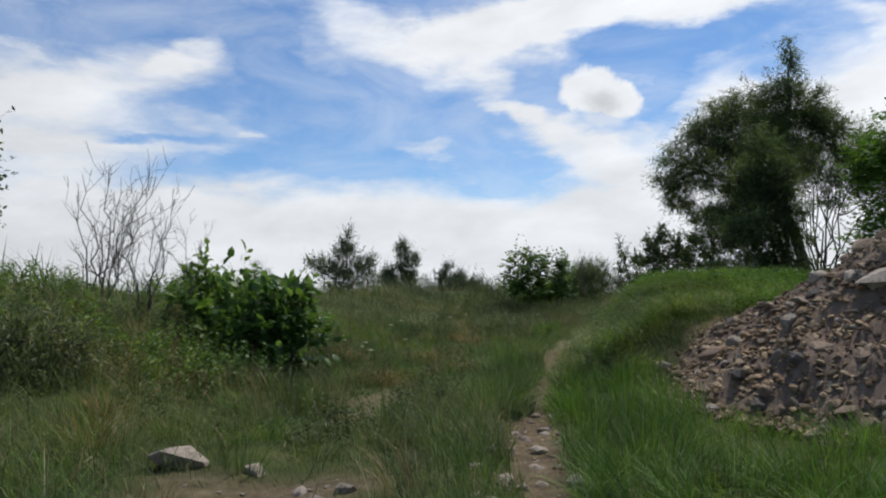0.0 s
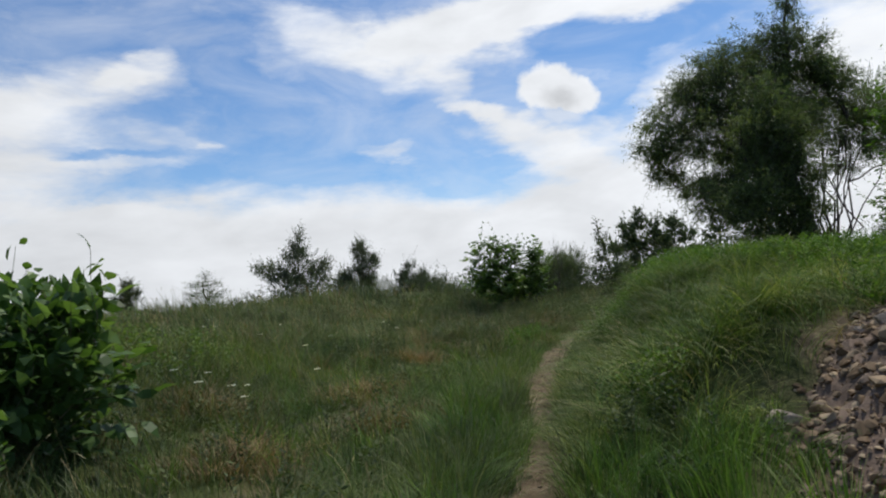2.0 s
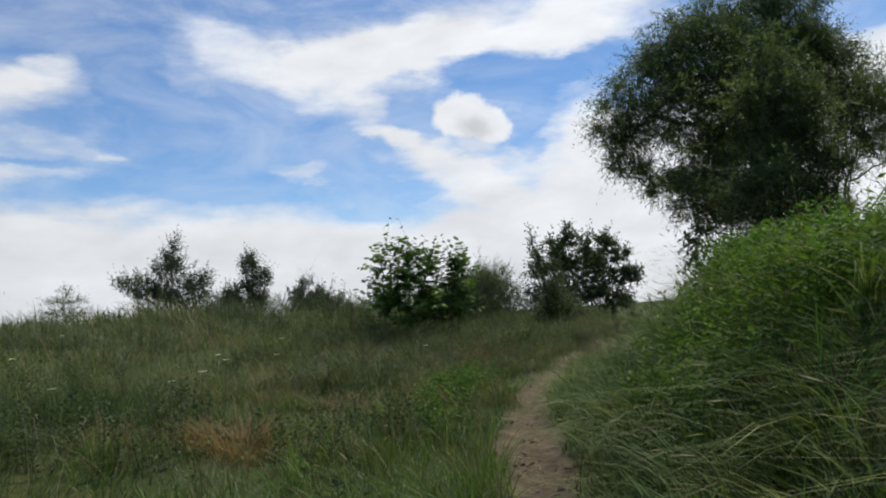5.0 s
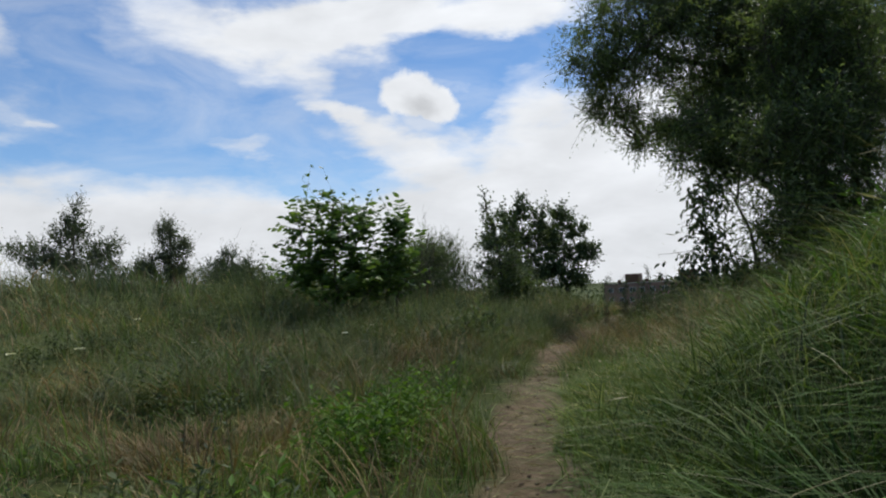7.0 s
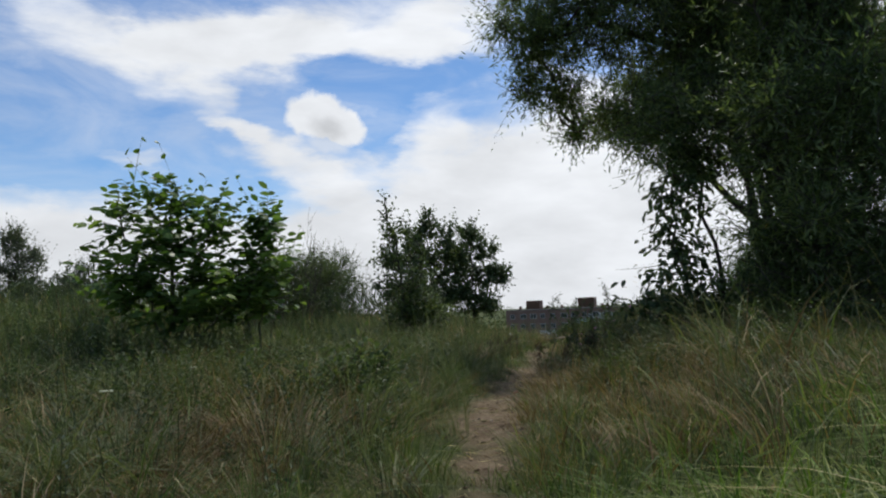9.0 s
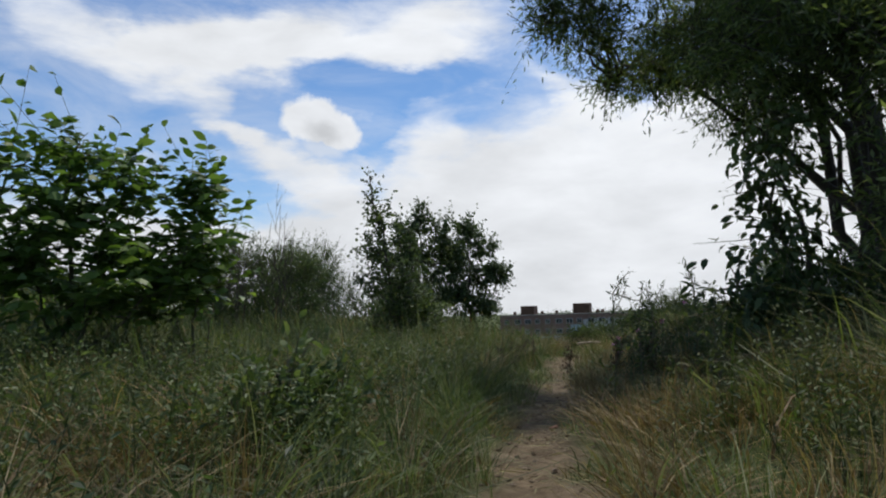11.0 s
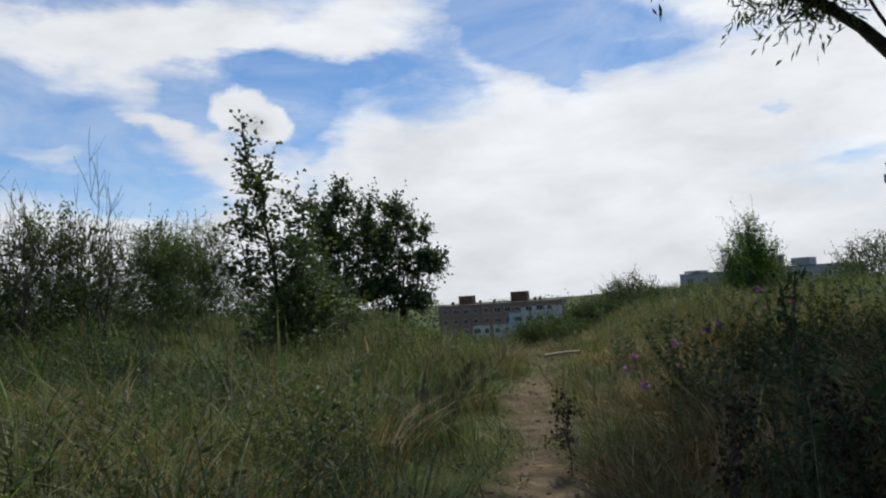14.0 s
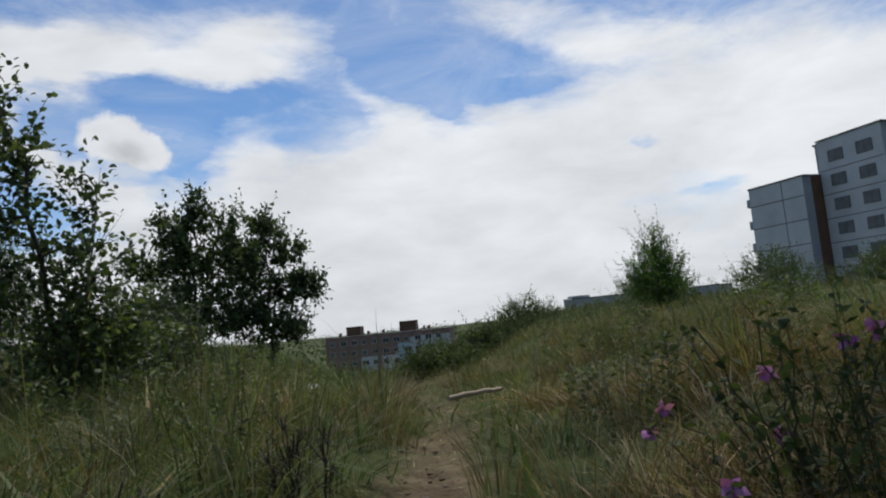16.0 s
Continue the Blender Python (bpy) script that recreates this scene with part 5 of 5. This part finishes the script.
def window(ob, x, z, w, h, glass=GLASS, frame_mat=FACADE_PALE):
    bm = bmesh.new()
    for lo, hi in (((x, -0.1, z), (x + 0.12, 0.02, z + h)), ((x + w - 0.12, -0.1, z), (x + w, 0.02, z + h)), ((x, -0.1, z + h - 0.12), (x + w, 0.02, z + h)),
                   ((x, -0.1, z), (x + w, 0.02, z + 0.12)), ((x + w * 0.5 - 0.05, -0.1, z), (x + w * 0.5 + 0.05, 0.02, z + h))):
        box(bm, lo, hi)
    f = part("window", bm, frame_mat, ob)
    part("pane", box(bmesh.new(), (x + 0.1, -0.05, z + 0.1), (x + w - 0.1, -0.02, z + h - 0.1)), glass, f)


def build_five_storey():
    a, b = facing(27.9, 205), facing(38.1, 198)
    z1 = -1.2
    ob, L_, H = facade("apartment_block", a, b, 12, z1 - 15.5, z1, FACADE_BROWN, "five-storey apartment block in brown and pale patched render")
    rng = np.random.RandomState(9)
    for x0, x1, h0, h1, m in ((0.45, 0.58, 0, 9.5, FACADE_PALE), (0.58, 0.73, 0, 12.6, FACADE_TEAL), (0.76, 1.0, 0, 14.2, FACADE_PALE), (0.28, 0.42, 3, 9.5, FACADE_PALE), (0.68, 0.74, 0, 14, FACADE_PALE)):
        part("render_panel", box(bmesh.new(), (L_ * x0, -0.12 - 0.02 * x1, h0), (L_ * x1, -0.004, h1)), m, ob)
    for row in range(5):
        for c in range(11):
            window(ob, 1.4 + c * (L_ - 2.4) / 11, 1.2 + row * 2.95, rng.choice([1.4, 1.9]), 1.45)
            ob.children[-1].location.y = -0.16
    for x0, x1, h in ((0.17, 0.28, 2.6), (0.60, 0.73, 2.9)):
        part("stair_tower", box(bmesh.new(), (L_ * x0, 1, H + 0.3), (L_ * x1, 6, H + 0.3 + h)), RUST, ob, "dark stair tower on the roof")
    for x in (0.1, 0.33, 0.45, 0.78, 0.82):
        part("chimney", box(bmesh.new(), (L_ * x, 2, H + 0.3), (L_ * x + 0.7, 3, H + 1.3)), RUST, ob)


def build_tall():
    a, c = facing(62.5, 95), facing(66.2, 89.5)
    ob, L_, H = facade("panel_block", a, c, 11, -9, 13.4, PANEL_WHITE, "tall white concrete panel block with plain end wall")
    for k in range(8):
        part("joint", box(bmesh.new(), (0, -0.03, k * 2.8 + 0.55), (L_, 0.01, k * 2.8 + 0.67)), JOINT, ob)
        part("balcony", box(bmesh.new(), (-0.9, 0.4, k * 2.8 + 0.7), (-0.02, 3.2, k * 2.8 + 1.75)), PANEL_GREY, ob)
    part("joint", box(bmesh.new(), (L_ * 0.62, -0.03, 0), (L_ * 0.62 + 0.1, 0.01, H)), JOINT, ob)
    part("side_panel", box(bmesh.new(), (L_ + 0.004, 0, 0), (L_ + 0.06, 1.3, H)), PANEL_GREY, ob, "grey panel on the side wall")
    part("stairwell_cladding", box(bmesh.new(), (L_ + 0.004, 1.3, 0), (L_ + 0.12, 10.9, H + 0.2)), RUST, ob, "rust-brown cladding of the recessed stairwell")
    a3, b3 = facing(67.45, 91.5), facing(71.5, 86.0)
    o3, L3, H3 = facade("panel_block", a3, b3, 12, -9, 17.3, PANEL_WHITE, "tall white concrete panel block with boarded windows")
    for k in range(9):
        part("joint", box(bmesh.new(), (0, -0.03, k * 2.8 + 0.35), (L3, 0.01, k * 2.8 + 0.45)), JOINT, o3)
        for x in (0.17, 0.62):
            window(o3, L3 * x, k * 2.8 + 1.25, 2.0, 1.35, BOARD, BOARD)
    # side wall in darker grey than the front: its shade is in the colour
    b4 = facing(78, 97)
    o4, L4, H4 = facade("panel_block", (b3[0] + 0.05, b3[1]), b4, 10, -9, 17.3, PANEL_GREY, "side of a tall concrete panel block with its shade in the grey")
    for k in range(8):
        for x in (0.15, 0.4, 0.65):
            window(o4, L4 * x, k * 2.8 + 1.25, 1.6, 1.35, BOARD, BOARD)


def build_low():
    a, b = facing(47.6, 160), facing(59.5, 150)
    ob, L_, H = facade("flat_roofed_block", a, b, 14, -14, 2.9, PANEL_GREY, "long flat-roofed grey block behind the slope")
    for x0, x1, h in ((0.02, 0.12, -0.2), (0.50, 0.60, 2.2), (0.68, 0.78, 1.2)):
        part("roof_hut", box(bmesh.new(), (L_ * x0, 1, H + 0.3), (L_ * x1, 6, H + 0.6 + max(h, 0.2))), PANEL_GREY, ob)
    for c in range(9):
        window(ob, 1.5 + c * (L_ - 3) / 9, H - 2.2, 1.6, 1.3)


def distant_woods():
    """Tree belts and gardens between the plateau and the horizon."""
    rng = np.random.RandomState(97)
    n = 1500
    az, dist = np.radians(rng.uniform(-60, 95, n)), 230 + 1500 * rng.uniform(0, 1, n) ** 1.6
    cx, cy = 4 + dist * np.sin(az), 14 + dist * np.cos(az)
    size = rng.uniform(3, 7.5, n) * (1 + dist / 900)
    k = 34
    P = np.repeat(np.stack([cx, cy, height(cx, cy) + size * 0.55], -1), k, 0)
    v = unit(rng.normal(0, 1, (n * k, 3))) * rng.uniform(0.5, 1, (n * k, 1))
    P = P + v * np.repeat(size, k)[:, None] * np.array([1.2, 1.2, 0.6])
    merged("distant_woods", [leaf_mesh(rng, P, v + rng.normal(0, 0.6, v.shape), 2.6, 2.2)], LEAF_GREY, "belts of grey-green trees far off in the town", "trees")


distant_woods()
build_five_storey()
build_tall()
build_low()


# ---- small things by the trail ----
woody("mugwort_shrub", (4.9, 27.4), [(0, 0, 0, 0, 1.3, 0.012), (0.02, 0, 0.35, 0, 1.2, 0.01), (-0.02, 0, -0.4, 0, 1.2, 0.01)],
      [(0, 0, 1.15, 0.3, 0.35), (0.35, 0, 0.95, 0.3, 0.4), (-0.4, 0, 0.9, 0.35, 0.4), (0, 0, 0.45, 0.65, 0.4)],
      (0.06, 0.021), "tall dark mugwort stand with fine leaves", "shrub", 501, twigs=850, per_twig=11, twig_len=0.3, bark=BARK_GREEN, foliage=LEAF_DARK, up=0.9)
woody("mugwort_shrub", (6.2, 30.0), [(0, 0, 0, 0, 1.5, 0.012), (0.02, 0, 0.35, 0, 1.3, 0.01), (-0.02, 0, -0.4, 0, 1.3, 0.01)],
      [(0, 0, 1.35, 0.3, 0.35), (0.35, 0, 1.1, 0.3, 0.4), (-0.4, 0, 1.0, 0.35, 0.4), (0, 0, 0.5, 0.65, 0.4)],
      (0.06, 0.021), "tall grey-green mugwort stand with fine leaves", "shrub", 502, twigs=850, per_twig=11, twig_len=0.3, bark=BARK_GREEN, foliage=LEAF_POPLAR, up=0.9)
bare_shrub("dead_stalks", (5.35, 27.0), 2.1, 0.3, 5, "tall dead weed stalks standing above the grass", 503, 0.013, BARK)
bare_shrub("dead_stalks", (4.75, 26.6), 1.7, 0.35, 4, "dead forked weed stalks standing above the grass", 504, 0.013, BARK)
woody("leafy_weed", (3.95, 18.75), [(0, 0, 0, 0, 0.34, 0.006), (0.02, 0, 0.2, 0, 0.28, 0.005), (-0.02, 0, -0.2, 0, 0.28, 0.005)],
      [(0, 0, 0.3, 0.2, 0.1), (0.18, 0, 0.22, 0.16, 0.1), (-0.18, 0, 0.22, 0.16, 0.1), (0, 0, 0.12, 0.26, 0.1)],
      (0.06, 0.03), "dark leafy weed clump in the tall grass", "weed", 507, twigs=110, per_twig=8, twig_len=0.16, bark=BARK_GREEN, foliage=LEAF_DARK, broad=True, up=0.6)
bare_shrub("dead_stalks", (7.3, 22.5), 0.34, 0.14, 4, "dark dead weed stalks beside the trail", 508, 0.009, BARK)
bare_shrub("dead_stalks", (6.75, 21.9), 0.40, 0.16, 4, "dark dead weed stalks standing in the grass", 509, 0.006, BARK)
bare_shrub("dead_stalks", (-2.95, 8.5), 1.3, 0.25, 3, "thin dead stalks standing behind the bush", 505, 0.007)


woody("mugwort_shrub", (-3.0, 5.0), [(0, 0, 0, 0, 0.42, 0.008), (0.02, 0, 0.25, 0, 0.36, 0.007), (-0.02, 0, -0.25, 0, 0.36, 0.007)],
      [(0, 0, 0.36, 0.24, 0.14), (0.25, 0, 0.28, 0.2, 0.14), (-0.3, 0, 0.3, 0.24, 0.14), (0, 0, 0.14, 0.4, 0.12)],
      (0.06, 0.018), "low grey-green mugwort clump on the grassy bank", "shrub", 506, twigs=330, per_twig=10, twig_len=0.2, bark=BARK_GREEN, foliage=BLADE_GREY, up=0.9)


def mallow(place, flowers, seed, label):
    rng = np.random.RandomState(seed)
    z = float(height(*place)) - 0.02
    ob = holder("mallow_plant", (*place, z), label, "wildflower")
    stems, P, D = [], [], []
    spots = list(flowers) + [(rng.normal(0, 0.22), rng.normal(0, 0.22), rng.uniform(0.15, 0.5)) for _ in range(16)]
    for fx, fy, fz in spots:
        path = crooked(rng, (fx * 0.15, fy * 0.15, 0), (fx, fy, fz), 0.004, 0.002, 6, 0.06)
        stems.append(path)
        for p, r in path[2:]:
            for _ in range(2):
                P.append(p), D.append(unit(rng.normal(0, 1, 3) + np.array([0, 0, 0.2])))
    child("stem", from_arrays("stem", *tubes(stems, 4), BARK_GREEN, True), ob)
    child("foliage", from_arrays("foliage", *leaf_mesh(rng, np.array(P), np.array(D), 0.03, 0.026, True), LEAF_WEED), ob)
    for fx, fy, fz in flowers:
        up = unit(np.array([-0.5, -0.7, 0.5]) + rng.normal(0, 0.3, 3))
        u = unit(np.cross(up, np.array([0.3, 0.1, 1.0])))
        w = np.cross(up, u)
        a = np.arange(5) * 2 * np.pi / 5 + rng.uniform(0, 6)
        out = np.cos(a)[:, None] * u + np.sin(a)[:, None] * w + 0.35 * up
        child("flower", from_arrays("flower", *leaf_mesh(rng, np.repeat(np.array([[fx, fy, fz]]), 5, 0), out, 0.032, 0.028, True), PETAL_PINK), ob, "pink mallow blossom")
    return ob


mallow((8.05, 21.45), [(-0.05, 0.05, 0.36), (0.05, -0.10, 0.42), (0.10, -0.14, 0.44), (-0.10, 0.30, 0.27), (-0.13, 0.33, 0.22), (-0.02, 0.05, 0.22), (-0.33, 0.0, 0.16)], 521, "sprawling mallow plant with pink flowers beside the trail")
mallow((8.45, 21.1), [(-0.1, 0.1, 0.5), (0.1, 0.05, 0.42)], 522, "mallow plant with few pink flowers in dry grass")


def thistle(place, tall, seed, mat, label, name="thistle", knobs=False):
    rng = np.random.RandomState(seed)
    ob = holder(name, (*place, float(height(*place)) - 0.02), label, "weed")
    stems, P, D = [crooked(rng, (0, 0, 0), (0.03, 0.02, tall), 0.006, 0.003, 7, 0.03)], [], []
    for p, r in stems[0][3:]:
        for _ in range(2):
            e = p + unit(rng.normal(0, 1, 3) + np.array([0, 0, 0.9])) * tall * 0.22
            stems.append(crooked(rng, p, e, 0.003, 0.002, 3, 0.05))
    for path in stems:
        for p, r in path[1:]:
            for _ in range(8 if knobs else 4):
                P.append(p + rng.normal(0, 0.012, 3)), D.append(unit(rng.normal(0, 1, 3) + np.array([0, 0, 0.5])))
    main = child("stem", from_arrays("stem", *tubes(stems[:1], 4), BARK_GREEN, True), ob)
    for path in stems[1:]:
        child("branch", from_arrays("branch", *tubes([path], 4), BARK_GREEN, True), main)
    size = (0.018, 0.014) if knobs else (0.042, 0.012)
    child("foliage", from_arrays("foliage", *leaf_mesh(rng, np.array(P), np.array(D), *size), mat), ob)
    return ob


DOCK = leaf_material("dock_seeds", (0.030, 0.018, 0.012), (0.060, 0.034, 0.022), (0.11, 0.065, 0.04), 0.1)
for _p, _h, _k in (((5.62, 18.75), 0.66, 0), ((5.95, 18.85), 0.6, 1), ((6.15, 19.2), 0.62, 2), ((6.35, 18.95), 0.66, 3), ((5.75, 18.2), 0.5, 4), ((6.9, 20.0), 0.55, 5)):
    thistle(_p, _h, 530 + _k, LEAF_WEED, "dark prickly thistle standing beside the trail")
for _p, _h, _k in (((6.55, 19.95), 0.36, 0), ((6.75, 19.8), 0.32, 1), ((6.62, 19.7), 0.30, 2), ((6.85, 21.0), 0.30, 3)):
    thistle(_p, _h, 540 + _k, DOCK, "withered brown dock with knobbly seed heads", "dock_plant", True)


def yarrow(x, y, tall, seed):
    rng = np.random.RandomState(seed)
    ob = holder("white_wildflower", (x, y, float(height(x, y)) - 0.02), "small white wildflower on a thin stem in the grass", "wildflower", "white wildflowers in the meadow")
    child("stem", from_arrays("stem", *tubes([crooked(rng, (0, 0, 0), (0.02, 0, tall), 0.002, 0.0015, 4, 0.04)], 3), BARK_GREEN), ob)
    n = 26
    a, r = rng.uniform(0, 6.28, n), 0.024 * np.sqrt(rng.uniform(0, 1, n))
    P = np.stack([0.02 + r * np.cos(a), r * np.sin(a), tall + 0.006 - 4 * r * r], -1)
    child("flower_head", from_arrays("flower_head", *leaf_mesh(rng, P, np.stack([np.cos(a), np.sin(a), np.full(n, 0.35)], -1), 0.016, 0.014), PETAL_WHITE), ob)


_r = np.random.RandomState(551)
for _x, _y in [(-1.55, 9.0), (-1.3, 8.8), (-1.0, 8.6), (-0.95, 8.75), (-0.6, 10.2), (-1.2, 9.9), (-0.9, 11.5), (-1.6, 12.4), (0.1, 13.8), (0.5, 16.2), (1.6, 17.0), (2.4, 17.8), (1.0, 18.4), (0.4, 19.0), (2.9, 19.4), (-0.4, 15.2)]:
    yarrow(_x, _y, _r.uniform(0.24, 0.40), int(_r.randint(9999)))
for _k in range(14):
    yarrow(_r.uniform(-4, 0), _r.uniform(8, 19), _r.uniform(0.3, 0.45), int(_r.randint(9999)))


def stick(place, turn, length):
    rng = np.random.RandomState(561)
    me = from_arrays("stick", *tubes([crooked(rng, (-length / 2, 0, 0), (length / 2, 0, 0.03), 0.016, 0.012, 6, 0.02)], 7), STICK, True)
    ob = thing("stick", me, "pale dry stick lying beside the trail", "stick")
    ob.location, ob.rotation_euler = (*place, float(height(*place)) + 0.10), (0, 0.05, radians(turn))


STICK = solid("bleached_wood", (0.30, 0.24, 0.17), (0.46, 0.39, 0.29), 14, 0.85, 0.4)
stick((8.95, 23.7), -12, 0.34)


def litter(place, size, seed):
    rng = np.random.RandomState(seed)
    bm = bmesh.new()
    bmesh.ops.create_grid(bm, x_segments=6, y_segments=6, size=size)
    for v in bm.verts:
        v.co += Vector((rng.normal(0, 0.1) * size, rng.normal(0, 0.1) * size, abs(rng.normal(0, 0.45)) * size))
    bmesh.ops.solidify(bm, geom=bm.faces[:], thickness=0.002)
    me = bpy.data.meshes.new("litter")
    bm.to_mesh(me)
    bm.free()
    me.materials.append(LITTER)
    ob = thing("paper_litter", me, "crumpled white scrap of paper in the grass", "litter")
    ob.location = (*place, float(height(*place)) + 0.16)


litter((8.8, 25.4), 0.042, 571)
lone_stone(5.5, 19.15, 0.035, "broken pinkish brick fragment on the trail", 581, rock_mesh("brick_fragment", 590, BRICK_RED, 0.7), name="brick_fragment")
lone_stone(5.62, 18.55, 0.03, "broken reddish brick fragment on the trail", 582, rock_mesh("brick_fragment", 591, BRICK_RED, 0.7), name="brick_fragment")
